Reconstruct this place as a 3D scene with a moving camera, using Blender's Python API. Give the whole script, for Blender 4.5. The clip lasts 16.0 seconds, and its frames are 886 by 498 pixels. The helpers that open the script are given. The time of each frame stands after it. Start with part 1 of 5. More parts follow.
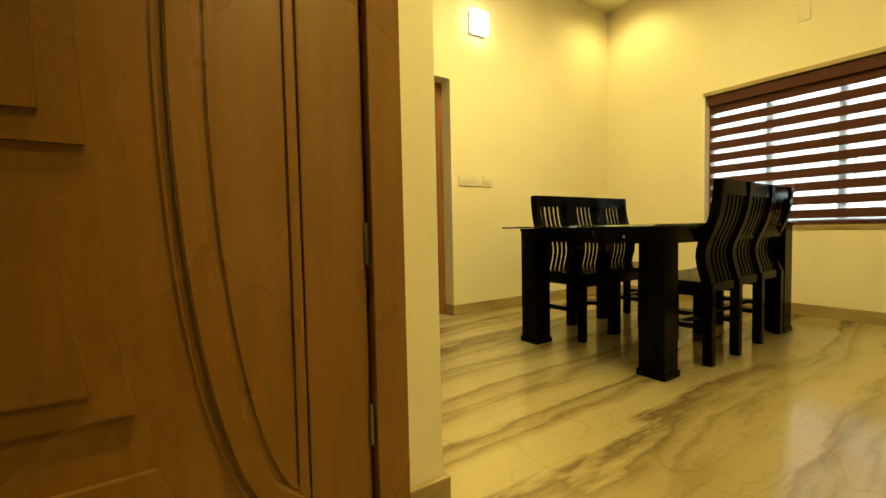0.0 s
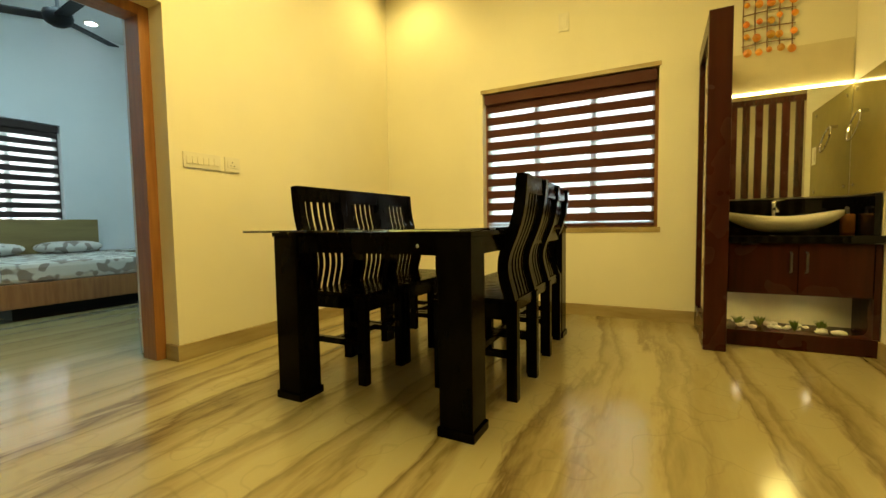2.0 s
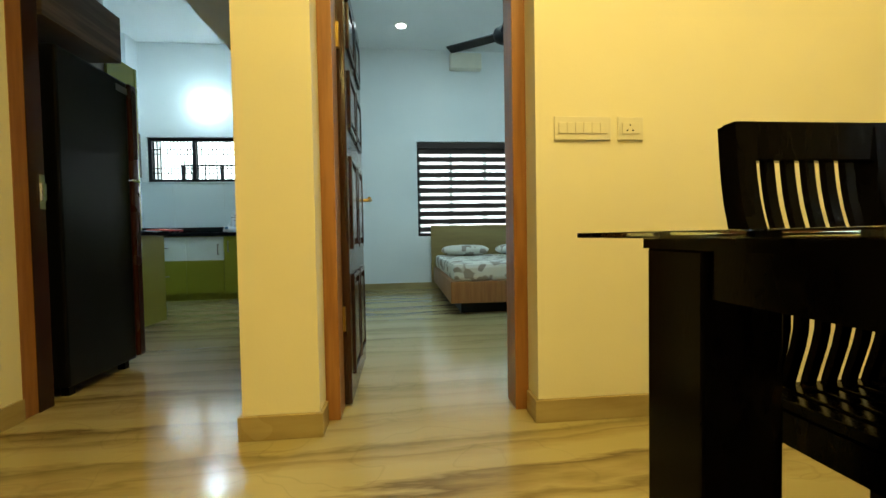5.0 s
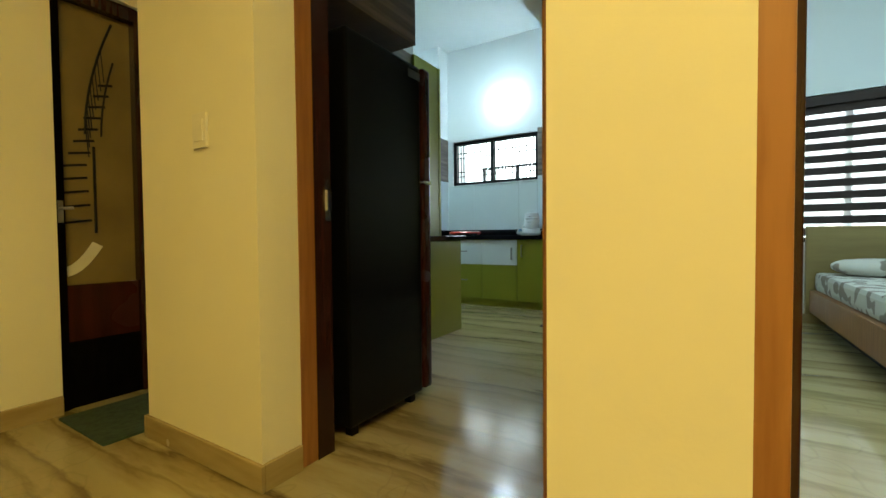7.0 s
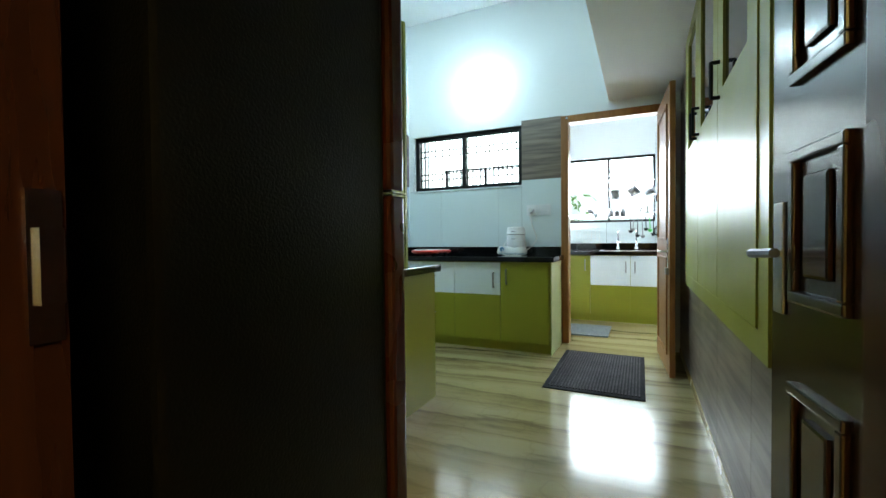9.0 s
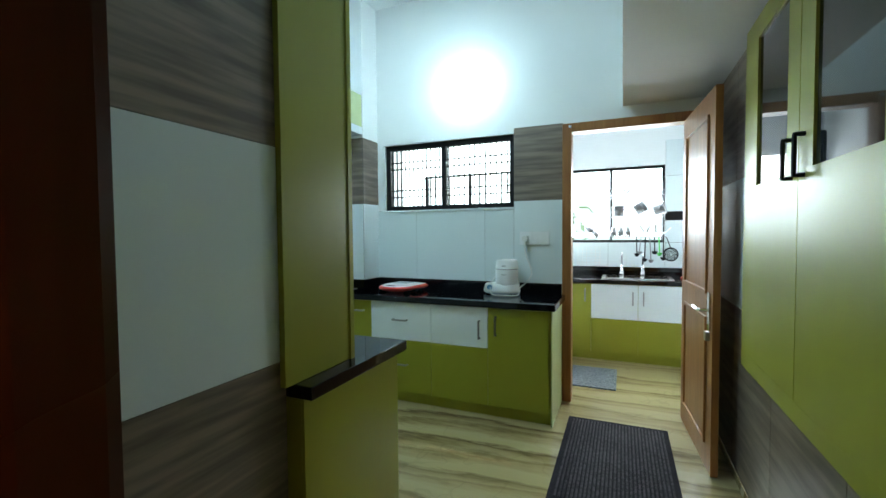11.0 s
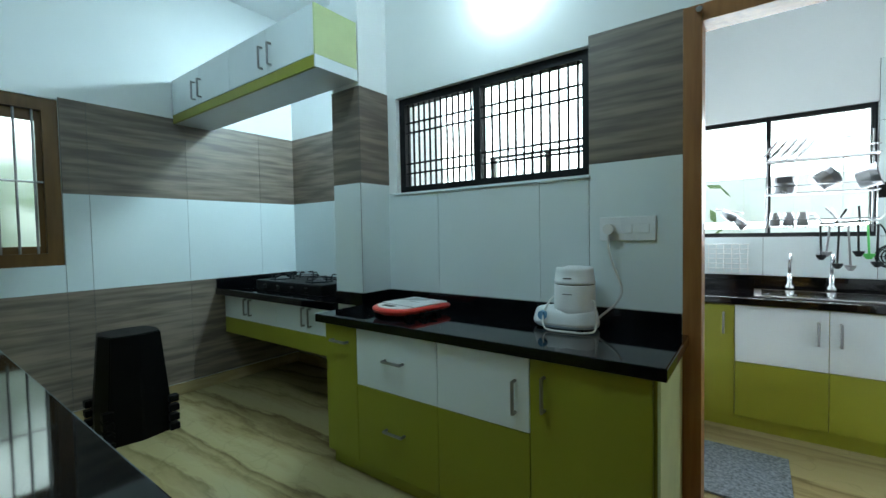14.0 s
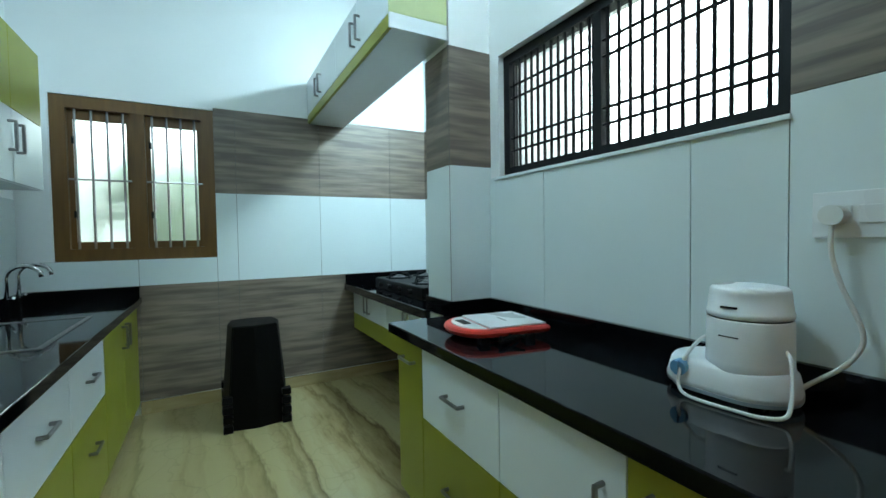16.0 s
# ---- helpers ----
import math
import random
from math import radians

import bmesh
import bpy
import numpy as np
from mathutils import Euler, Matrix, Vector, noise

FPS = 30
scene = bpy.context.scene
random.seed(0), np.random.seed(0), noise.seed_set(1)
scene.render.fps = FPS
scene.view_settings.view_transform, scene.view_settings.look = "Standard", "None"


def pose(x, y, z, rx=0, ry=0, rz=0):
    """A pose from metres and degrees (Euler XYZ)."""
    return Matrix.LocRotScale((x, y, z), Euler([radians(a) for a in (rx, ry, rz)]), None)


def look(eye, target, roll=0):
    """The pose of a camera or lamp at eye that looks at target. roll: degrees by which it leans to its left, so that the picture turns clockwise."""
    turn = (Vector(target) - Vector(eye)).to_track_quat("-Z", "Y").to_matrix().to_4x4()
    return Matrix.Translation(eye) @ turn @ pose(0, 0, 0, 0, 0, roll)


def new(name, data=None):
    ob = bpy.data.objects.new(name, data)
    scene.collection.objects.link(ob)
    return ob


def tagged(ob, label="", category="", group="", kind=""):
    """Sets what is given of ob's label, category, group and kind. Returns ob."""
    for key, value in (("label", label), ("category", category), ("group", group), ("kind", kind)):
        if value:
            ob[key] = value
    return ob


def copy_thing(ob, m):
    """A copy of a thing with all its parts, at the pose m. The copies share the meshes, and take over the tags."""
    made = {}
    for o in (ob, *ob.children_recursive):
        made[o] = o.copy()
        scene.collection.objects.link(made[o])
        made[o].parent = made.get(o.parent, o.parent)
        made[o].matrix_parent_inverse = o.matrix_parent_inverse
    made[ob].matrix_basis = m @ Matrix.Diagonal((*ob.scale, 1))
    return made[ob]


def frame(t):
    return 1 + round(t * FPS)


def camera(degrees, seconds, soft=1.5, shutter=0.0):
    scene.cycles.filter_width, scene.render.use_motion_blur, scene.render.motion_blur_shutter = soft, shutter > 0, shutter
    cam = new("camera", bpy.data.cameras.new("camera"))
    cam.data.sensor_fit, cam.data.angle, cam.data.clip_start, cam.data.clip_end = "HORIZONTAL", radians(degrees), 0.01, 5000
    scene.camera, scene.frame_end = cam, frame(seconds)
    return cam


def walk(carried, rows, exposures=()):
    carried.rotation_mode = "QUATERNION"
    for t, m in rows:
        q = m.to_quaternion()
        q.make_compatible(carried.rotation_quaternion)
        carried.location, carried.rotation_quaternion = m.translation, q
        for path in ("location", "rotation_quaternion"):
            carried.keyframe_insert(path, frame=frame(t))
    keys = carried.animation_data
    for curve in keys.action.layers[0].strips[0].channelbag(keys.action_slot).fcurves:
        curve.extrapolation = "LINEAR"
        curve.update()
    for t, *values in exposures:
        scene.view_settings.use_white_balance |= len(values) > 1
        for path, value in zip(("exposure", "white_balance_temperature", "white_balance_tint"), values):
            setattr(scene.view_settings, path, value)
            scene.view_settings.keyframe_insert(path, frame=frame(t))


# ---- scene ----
cam = camera(92.9, 16.0)
K = 1.04  # plan units to metres
PATH = [
    (0, (0.773, -0.747, 0.77), (1.884, 0.914, 0.676), -1.2),
    (0.5, (0.908, -0.582, 0.771), (2.295, 0.854, 0.662), -0.9),
    (1, (1.071, -0.467, 0.775), (2.689, 0.703, 0.659), -0.7),
    (1.5, (1.258, -0.369, 0.776), (3.002, 0.604, 0.661), -0.8),
    (2, (1.442, -0.243, 0.79), (3.216, 0.674, 0.672), -0.9),
    (2.5, (1.637, -0.124, 0.803), (3.409, 0.796, 0.683), -1.0),
    (3, (1.829, -0.036, 0.795), (3.492, 1.069, 0.679), -1.3),
    (3.5, (2.005, 0.083, 0.79), (3.472, 1.438, 0.676), -1.5),
    (4, (2.177, 0.235, 0.796), (3.317, 1.875, 0.697), -1.7),
    (4.5, (2.292, 0.404, 0.777), (2.989, 2.277, 0.701), -1.3),
    (5, (2.358, 0.619, 0.772), (2.557, 2.608, 0.712), -1.0),
    (7.5, (1.762, 1.843, 0.872), (0.658, 3.51, 0.815), -0.5),
    (8, (1.53, 2.117, 0.823), (0.554, 3.863, 0.805), -0.6),
    (8.5, (1.344, 2.349, 0.849), (0.447, 4.137, 0.838), 0.0),
    (9, (1.272, 2.532, 1.033), (0.422, 4.342, 0.99), -0.6),
    (11.5, (0.953, 3.531, 1.385), (0.172, 5.37, 1.31), -0.4),
    (12, (0.915, 3.766, 1.398), (0.124, 5.601, 1.32), -0.4),
    (12.5, (0.881, 4.017, 1.373), (0.032, 5.826, 1.296), -0.8),
    (13, (0.864, 4.262, 1.343), (-0.09, 6.018, 1.272), -0.9),
    (13.5, (0.821, 4.511, 1.339), (-0.239, 6.204, 1.261), -1.1),
    (14, (0.812, 4.762, 1.32), (-0.382, 6.364, 1.247), -1.1),
    (14.5, (0.807, 5.001, 1.317), (-0.534, 6.483, 1.238), -1.2),
    (15, (0.771, 5.218, 1.321), (-0.713, 6.556, 1.246), -1.1),
    (15.5, (0.741, 5.38, 1.316), (-0.904, 6.515, 1.246), -1.1),
    (16, (0.687, 5.513, 1.292), (-1.065, 6.475, 1.228), -0.9),
]
walk(cam, [(t, look(Vector(eye) * K, Vector(target) * K, roll)) for t, eye, target, roll in PATH],
     exposures=[(0, 0.0), (5, 0.0), (7.5, 0.35), (9, 0.55), (11.5, 0.32), (13, 0.05), (14.2, -0.2), (15, -0.12), (16, 0.2)])

# ---- world and light ----
world = bpy.data.worlds.new("sky")
scene.world = world
world.use_nodes = True
sky = world.node_tree.nodes.new("ShaderNodeTexSky")
sky.sky_type, sky.sun_disc = "NISHITA", False
sky.sun_elevation, sky.sun_rotation = radians(50), radians(20)
world.node_tree.nodes["Background"].inputs[1].default_value = 0.15
world.node_tree.links.new(sky.outputs[0], world.node_tree.nodes["Background"].inputs[0])
sun = new("sun", bpy.data.lights.new("sun", "SUN"))
sun.data.energy, sun.data.angle, sun.data.color = 2.0, radians(0.6), (1, 0.95, 0.88)
sun.matrix_basis = look((0, 0, 20), (3, -12, 0))
WARM, COOL = (1.0, 0.76, 0.23), (0.60, 0.89, 1.0)


def area(name, eye, target, sx, sy, watts, colour):
    lamp = new(name, bpy.data.lights.new(name, "AREA"))
    lamp.data.shape, lamp.data.size, lamp.data.size_y = "RECTANGLE", sx * K, sy * K
    lamp.data.energy, lamp.data.color = watts, colour
    lamp.matrix_basis = look(Vector(eye) * K, Vector(target) * K)
    return lamp


def spot(name, eye, target, watts, colour, degrees=80, radius=0.04):
    lamp = new(name, bpy.data.lights.new(name, "SPOT"))
    lamp.data.energy, lamp.data.color, lamp.data.spot_size, lamp.data.spot_blend = watts, colour, radians(degrees), 0.8
    lamp.data.shadow_soft_size = radius
    lamp.matrix_basis = look(Vector(eye) * K, Vector(target) * K)
    return lamp


# Broad fill lamp added overhead to warm the whole dining room; no panel hangs there.
area("dining_fill", (2.9, 0.7, 3.16), (2.9, 0.7, 0), 1.6, 1.2, 100, WARM)
# Unseen area lamp, added to light the entry wall and door from the hall.
area("hall_fill", (1.6, -1.9, 3.16), (1.6, -1.9, 0), 0.5, 0.5, 34, WARM)
# Added spot with no fixture brightens the wall end and the door's hinge side.
spot("entry_wall_fill", (1.36, -0.42, 3.15), (1.26, 0.18, 0.9), 230, WARM, 38, 0.06)
spot("corner_downlight", (4.75, 1.85, 3.15), (4.95, 2.1, 0), 34, WARM, 150, 0.12)
area("bedroom_ceiling_light", (3.2, 4.4, 3.46), (3.2, 4.4, 0), 1.2, 1.2, 52, (0.62, 0.93, 1.0))
# Soft lamp added above, without a fixture, to lift the cabinet fronts and tiles.
area("kitchen_fill", (-0.6, 5.3, 3.46), (-0.6, 5.5, 0), 0.6, 0.6, 27, COOL)
area("alcove_tube_light", (-1.75, 7.3, 2.95), (-2.2, 6.9, 2.0), 0.6, 0.08, 66, COOL)
area("utility_daylight", (0.9, 8.62, 1.72), (0.9, 7.0, 1.2), 1.1, 0.85, 42, (0.80, 0.93, 1.0))
area("utility_side_daylight", (2.0, 8.62, 1.72), (1.6, 7.0, 0.8), 0.55, 0.85, 18, (0.80, 0.93, 1.0))
bulb = new("kitchen_bulb_light", bpy.data.lights.new("kitchen_bulb_light", "POINT"))
bulb.data.energy, bulb.data.color, bulb.data.shadow_soft_size = 8.5, COOL, 0.03
bulb.location = Vector((-0.26, 6.62, 2.66)) * K
for y in (-0.70, -1.06):
    spot("niche_downlight", (4.74, y, 0.316), (4.76, y, 0), 2.2, WARM, 140, 0.02)

# ---- materials ----
def material(name, colour, rough=0.5, metal=0.0, colour2=None, scale=8.0, stretch=(1, 1, 1), bump=0.0, bump_scale=60.0, vary=0.0, coat=0.0, spec=0.5, detail=6.0, lo=0.35, hi=0.7):
    """A surface of two colours mixed by stretched noise, with roughness wear, fine relief and a shade that varies from piece to piece."""
    m = bpy.data.materials.new(name)
    m.use_nodes = True
    n, l = m.node_tree.nodes, m.node_tree.links
    b = n["Principled BSDF"]
    b.inputs["Metallic"].default_value = metal
    b.inputs["Coat Weight"].default_value = coat
    b.inputs["Specular IOR Level"].default_value = spec
    b.inputs["Coat Roughness"].default_value = 0.08
    co, mp, tx = n.new("ShaderNodeTexCoord"), n.new("ShaderNodeMapping"), n.new("ShaderNodeTexNoise")
    mp.inputs["Scale"].default_value = stretch
    tx.inputs["Scale"].default_value, tx.inputs["Detail"].default_value = scale, detail
    l.new(co.outputs["Object"], mp.inputs[0])
    l.new(mp.outputs[0], tx.inputs["Vector"])
    ramp = n.new("ShaderNodeValToRGB")
    ramp.color_ramp.elements[0].position, ramp.color_ramp.elements[1].position = lo, hi
    ramp.color_ramp.elements[0].color = (*colour, 1)
    ramp.color_ramp.elements[1].color = (*(colour2 or [c * 0.92 for c in colour]), 1)
    l.new(tx.outputs["Fac"], ramp.inputs[0])
    out = ramp.outputs[0]
    if vary:
        info, hsv, mr = n.new("ShaderNodeObjectInfo"), n.new("ShaderNodeHueSaturation"), n.new("ShaderNodeMapRange")
        mr.inputs["To Min"].default_value, mr.inputs["To Max"].default_value = 1 - vary, 1 + vary
        l.new(info.outputs["Random"], mr.inputs[0])
        l.new(mr.outputs[0], hsv.inputs["Value"])
        l.new(out, hsv.inputs["Color"])
        out = hsv.outputs[0]
    l.new(out, b.inputs["Base Color"])
    rr, t2 = n.new("ShaderNodeMapRange"), n.new("ShaderNodeTexNoise")
    t2.inputs["Scale"].default_value = 3.0
    l.new(co.outputs["Object"], t2.inputs["Vector"])
    rr.inputs["To Min"].default_value, rr.inputs["To Max"].default_value = rough * 0.8, min(1, rough * 1.25)
    l.new(t2.outputs["Fac"], rr.inputs[0])
    l.new(rr.outputs[0], b.inputs["Roughness"])
    if bump:
        t3, bp = n.new("ShaderNodeTexNoise"), n.new("ShaderNodeBump")
        t3.inputs["Scale"].default_value = bump_scale
        l.new(mp.outputs[0], t3.inputs["Vector"])
        bp.inputs["Strength"].default_value, bp.inputs["Distance"].default_value = bump, 0.004
        l.new(t3.outputs["Fac"], bp.inputs["Height"])
        l.new(bp.outputs[0], b.inputs["Normal"])
    return m


def glow(name, colour, strength):
    m = bpy.data.materials.new(name)
    m.use_nodes = True
    b = m.node_tree.nodes["Principled BSDF"]
    b.inputs["Base Color"].default_value = (*colour, 1)
    b.inputs["Emission Color"].default_value = (*colour, 1)
    b.inputs["Emission Strength"].default_value = strength
    return m


def clear(name, colour, rough=0.0):
    m = bpy.data.materials.new(name)
    m.use_nodes = True
    b = m.node_tree.nodes["Principled BSDF"]
    b.inputs["Base Color"].default_value = (*colour, 1)
    b.inputs["Transmission Weight"].default_value, b.inputs["Roughness"].default_value, b.inputs["IOR"].default_value = 1, rough, 1.45
    return m


def marble():
    """Polished cream stone with long veins along x, broken by cloudy patches and fine cracks."""
    m = bpy.data.materials.new("veined_stone")
    m.use_nodes = True
    n, l = m.node_tree.nodes, m.node_tree.links
    b = n["Principled BSDF"]
    co, mp = n.new("ShaderNodeTexCoord"), n.new("ShaderNodeMapping")
    mp.inputs["Scale"].default_value = (0.20, 1.0, 1.0)
    mp.inputs["Rotation"].default_value = (0, 0, radians(-14))
    l.new(co.outputs["Object"], mp.inputs[0])
    wave = n.new("ShaderNodeTexWave")
    wave.bands_direction = "Y"
    wave.wave_profile = "SAW"
    for k, v in (("Scale", 0.9), ("Distortion", 11.0), ("Detail", 7.0), ("Detail Scale", 1.0), ("Detail Roughness", 0.64)):
        wave.inputs[k].default_value = v
    l.new(mp.outputs[0], wave.inputs["Vector"])
    ramp = n.new("ShaderNodeValToRGB")
    e = ramp.color_ramp.elements
    e[0].position, e[0].color = 0.0, (0.45, 0.375, 0.187, 1)
    e[1].position, e[1].color = 1.0, (0.43, 0.355, 0.173, 1)
    for p, c in ((0.30, (0.48, 0.405, 0.214, 1)), (0.50, (0.36, 0.28, 0.128, 1)), (0.57, (0.24, 0.175, 0.0776, 1)), (0.66, (0.4, 0.32, 0.156, 1)), (0.80, (0.3, 0.225, 0.1, 1)), (0.90, (0.15, 0.105, 0.0438, 1)), (0.94, (0.30, 0.23, 0.114, 1))):
        x = e.new(p)
        x.color = c
    l.new(wave.outputs["Fac"], ramp.inputs[0])
    cloud, mix = n.new("ShaderNodeTexNoise"), n.new("ShaderNodeMix")
    cloud.inputs["Scale"].default_value, cloud.inputs["Detail"].default_value = 1.0, 7
    l.new(mp.outputs[0], cloud.inputs["Vector"])
    soft = n.new("ShaderNodeMapRange")
    soft.inputs["From Min"].default_value, soft.inputs["From Max"].default_value = 0.40, 0.70
    l.new(cloud.outputs["Fac"], soft.inputs[0])
    mix.data_type = "RGBA"
    mix.inputs["B"].default_value = (0.42, 0.345, 0.168, 1)
    l.new(soft.outputs[0], mix.inputs["Factor"])
    l.new(ramp.outputs[0], mix.inputs["A"])
    crack, cr = n.new("ShaderNodeTexVoronoi"), n.new("ShaderNodeMapRange")
    crack.feature = "DISTANCE_TO_EDGE"
    crack.inputs["Scale"].default_value = 2.2
    warp, add = n.new("ShaderNodeTexNoise"), n.new("ShaderNodeVectorMath")
    warp.inputs["Scale"].default_value = 2.5
    l.new(co.outputs["Object"], warp.inputs["Vector"])
    l.new(warp.outputs["Color"], add.inputs[0])
    l.new(mp.outputs[0], add.inputs[1])
    l.new(add.outputs[0], crack.inputs["Vector"])
    cr.inputs["From Max"].default_value = 0.02
    cr.inputs["To Min"].default_value, cr.inputs["To Max"].default_value = 0.74, 0.84
    l.new(crack.outputs["Distance"], cr.inputs[0])
    mul = n.new("ShaderNodeMix")
    mul.data_type, mul.blend_type = "RGBA", "MULTIPLY"
    mul.inputs["Factor"].default_value = 1
    l.new(mix.outputs["Result"], mul.inputs["A"])
    l.new(cr.outputs[0], mul.inputs["B"])
    l.new(mul.outputs["Result"], b.inputs["Base Color"])
    b.inputs["Roughness"].default_value = 0.14
    return m


STONE = marble()
PLASTER = material("cream_wall_paint", (0.80, 0.75, 0.58), 0.7, colour2=(0.76, 0.71, 0.55), scale=1.5, bump=0.08, bump_scale=90)
WHITE = material("white_wall_paint", (0.80, 0.82, 0.82), 0.65, colour2=(0.76, 0.79, 0.80), scale=1.5, bump=0.06, bump_scale=90)
SKIRT = material("skirting_stone", (0.42, 0.33, 0.17), 0.25, colour2=(0.30, 0.22, 0.10), scale=5, stretch=(0.5, 0.5, 3))
DOORWOOD = material("dark_varnished_teak", (0.21, 0.098, 0.016), 0.27, colour2=(0.18, 0.082, 0.013), scale=6, stretch=(6, 6, 0.5), bump=0.06)
TEAK = material("varnished_brown_wood", (0.34, 0.15, 0.045), 0.38, colour2=(0.24, 0.095, 0.025), scale=6, stretch=(6, 6, 0.5), bump=0.1)
DARKWOOD = material("dark_polished_wood", (0.035, 0.012, 0.008), 0.18, spec=0.5, colour2=(0.02, 0.007, 0.005), scale=6, stretch=(6, 6, 0.5), bump=0.06)
RUSSET = material("red_brown_veneer", (0.045, 0.010, 0.006), 0.26, spec=0.25, colour2=(0.03, 0.007, 0.004), scale=5, stretch=(5, 5, 0.4))
BLACKWOOD = material("black_stained_wood", (0.0018, 0.0016, 0.0018), 0.15, spec=0.06, colour2=(0.004, 0.0034, 0.0034), scale=9, stretch=(3, 3, 1), bump=0.04)
GRANITE = material("black_granite", (0.003, 0.003, 0.004), 0.05, spec=0.3, colour2=(0.014, 0.014, 0.016), scale=300, lo=0.6, hi=0.78)
GREEN = material("olive_green_laminate", (0.275, 0.278, 0.026), 0.36, spec=0.35, colour2=(0.255, 0.258, 0.024), scale=2)
PALE = material("pale_green_laminate", (0.52, 0.60, 0.30), 0.4)
GLOSS = material("white_gloss_laminate", (0.74, 0.79, 0.82), 0.22, colour2=(0.70, 0.76, 0.80), scale=2)
TILE = material("white_glazed_tile", (0.72, 0.79, 0.80), 0.14, colour2=(0.68, 0.76, 0.78), scale=1.2, vary=0.03)
PLANK = material("grey_brown_wood_tile", (0.235, 0.185, 0.145), 0.4, colour2=(0.115, 0.088, 0.070), scale=3.0, stretch=(0.7, 0.7, 9), bump=0.12, vary=0.08, detail=10, lo=0.38, hi=0.62)
GROUT = material("tile_grout", (0.11, 0.11, 0.105), 0.9)
FRAMEBROWN = material("brown_painted_wood", (0.15, 0.07, 0.014), 0.45, colour2=(0.11, 0.05, 0.01), scale=6, stretch=(5, 5, 0.5))
FRIDGE = material("black_textured_steel", (0.003, 0.003, 0.0035), 0.30, spec=0.2, bump=0.3, bump_scale=190)
PLASTIC = material("black_plastic", (0.0025, 0.0025, 0.0028), 0.40, spec=0.12, bump=0.1, bump_scale=120)
IRON = material("dark_painted_metal", (0.006, 0.007, 0.009), 0.45, spec=0.2)
CHROME = material("polished_chrome", (0.75, 0.76, 0.78), 0.14, 1.0)
STEEL = material("brushed_steel", (0.30, 0.30, 0.31), 0.3, 1.0, scale=40, stretch=(1, 1, 12))
BRASS = material("aged_brass", (0.45, 0.30, 0.09), 0.35, 1.0)
CERAMIC = material("cream_ceramic", (0.78, 0.76, 0.66), 0.1)
SWITCH = material("ivory_switch_plastic", (0.76, 0.72, 0.60), 0.35)
APPLIANCE = material("white_appliance_plastic", (0.80, 0.82, 0.84), 0.28)
RED = material("red_plastic", (0.62, 0.035, 0.02), 0.3)
BLUE = material("blue_knob_plastic", (0.12, 0.30, 0.50), 0.3)
MAROON = material("maroon_blind_fabric", (0.080, 0.022, 0.016), 0.85, colour2=(0.062, 0.016, 0.012), scale=40, stretch=(1, 1, 5))
BROWNBLIND = material("brown_blind_fabric", (0.045, 0.030, 0.026), 0.85)
MIRROR = material("mirror_silver", (0.86, 0.88, 0.84), 0.01, 1.0)
GLASS = clear("clear_glass", (0.96, 1.0, 0.98))
TABLEGLASS = clear("green_edged_glass", (0.72, 0.90, 0.80))
FROST = clear("frosted_glass", (0.85, 0.97, 0.92), 0.35)
DARKGLASS = material("smoked_cabinet_glass", (0.02, 0.025, 0.028), 0.04)
OLIVEPANEL = material("beige_wood_panel", (0.30, 0.22, 0.08), 0.45, colour2=(0.24, 0.17, 0.06), scale=4, stretch=(0.4, 3, 3))
SHEET = material("printed_cotton", (0.66, 0.64, 0.58), 0.9, colour2=(0.30, 0.25, 0.21), scale=8, lo=0.52, hi=0.56, detail=1.0, bump=0.2, bump_scale=30)
RUBBER = material("ribbed_rubber_mat", (0.010, 0.008, 0.012), 0.8, spec=0.12, bump=0.4, bump_scale=160)
RIB = material("worn_rubber_rib", (0.040, 0.030, 0.038), 0.7, spec=0.2, colour2=(0.014, 0.011, 0.014), scale=45, stretch=(1, 1, 1), bump=0.4, lo=0.42, hi=0.58)
RUG = material("speckled_grey_rug", (0.20, 0.23, 0.25), 0.95, colour2=(0.06, 0.07, 0.08), scale=60, bump=0.6, bump_scale=120)
GREENRUG = material("dark_green_rug", (0.03, 0.06, 0.035), 0.95, colour2=(0.015, 0.03, 0.02), scale=30, bump=0.6)
PEBBLE = material("white_pebble", (0.72, 0.70, 0.62), 0.5, vary=0.15)
LEAF = material("green_leaf", (0.07, 0.13, 0.02), 0.6, colour2=(0.16, 0.20, 0.03), scale=20)
ORANGE = material("orange_shell", (0.75, 0.20, 0.03), 0.4, colour2=(0.70, 0.42, 0.05), scale=9, vary=0.3)
TWIG = material("dried_twig", (0.16, 0.08, 0.03), 0.8)
CARVED = material("cream_etched_panel", (0.70, 0.66, 0.50), 0.35)
LAMPWHITE = glow("lit_lamp_glass", (1.0, 0.86, 0.55), 9.0)
COOLLED = glow("lit_cool_lamp", (0.85, 0.96, 1.0), 12.0)
STRIPLIGHT = glow("lit_mirror_strip", (1.0, 0.80, 0.30), 16.0)
GREENPLASTIC = material("green_plastic", (0.08, 0.55, 0.10), 0.4)
CORD = material("white_cable", (0.74, 0.74, 0.72), 0.45)
BARK = material("tree_bark", (0.12, 0.08, 0.05), 0.9)
HAZE = glow("bright_daylight_backdrop", (0.88, 0.98, 1.0), 4.2)
LEAFGLOW = material("garden_leaf", (0.09, 0.17, 0.05), 0.6, colour2=(0.16, 0.26, 0.08), scale=6)


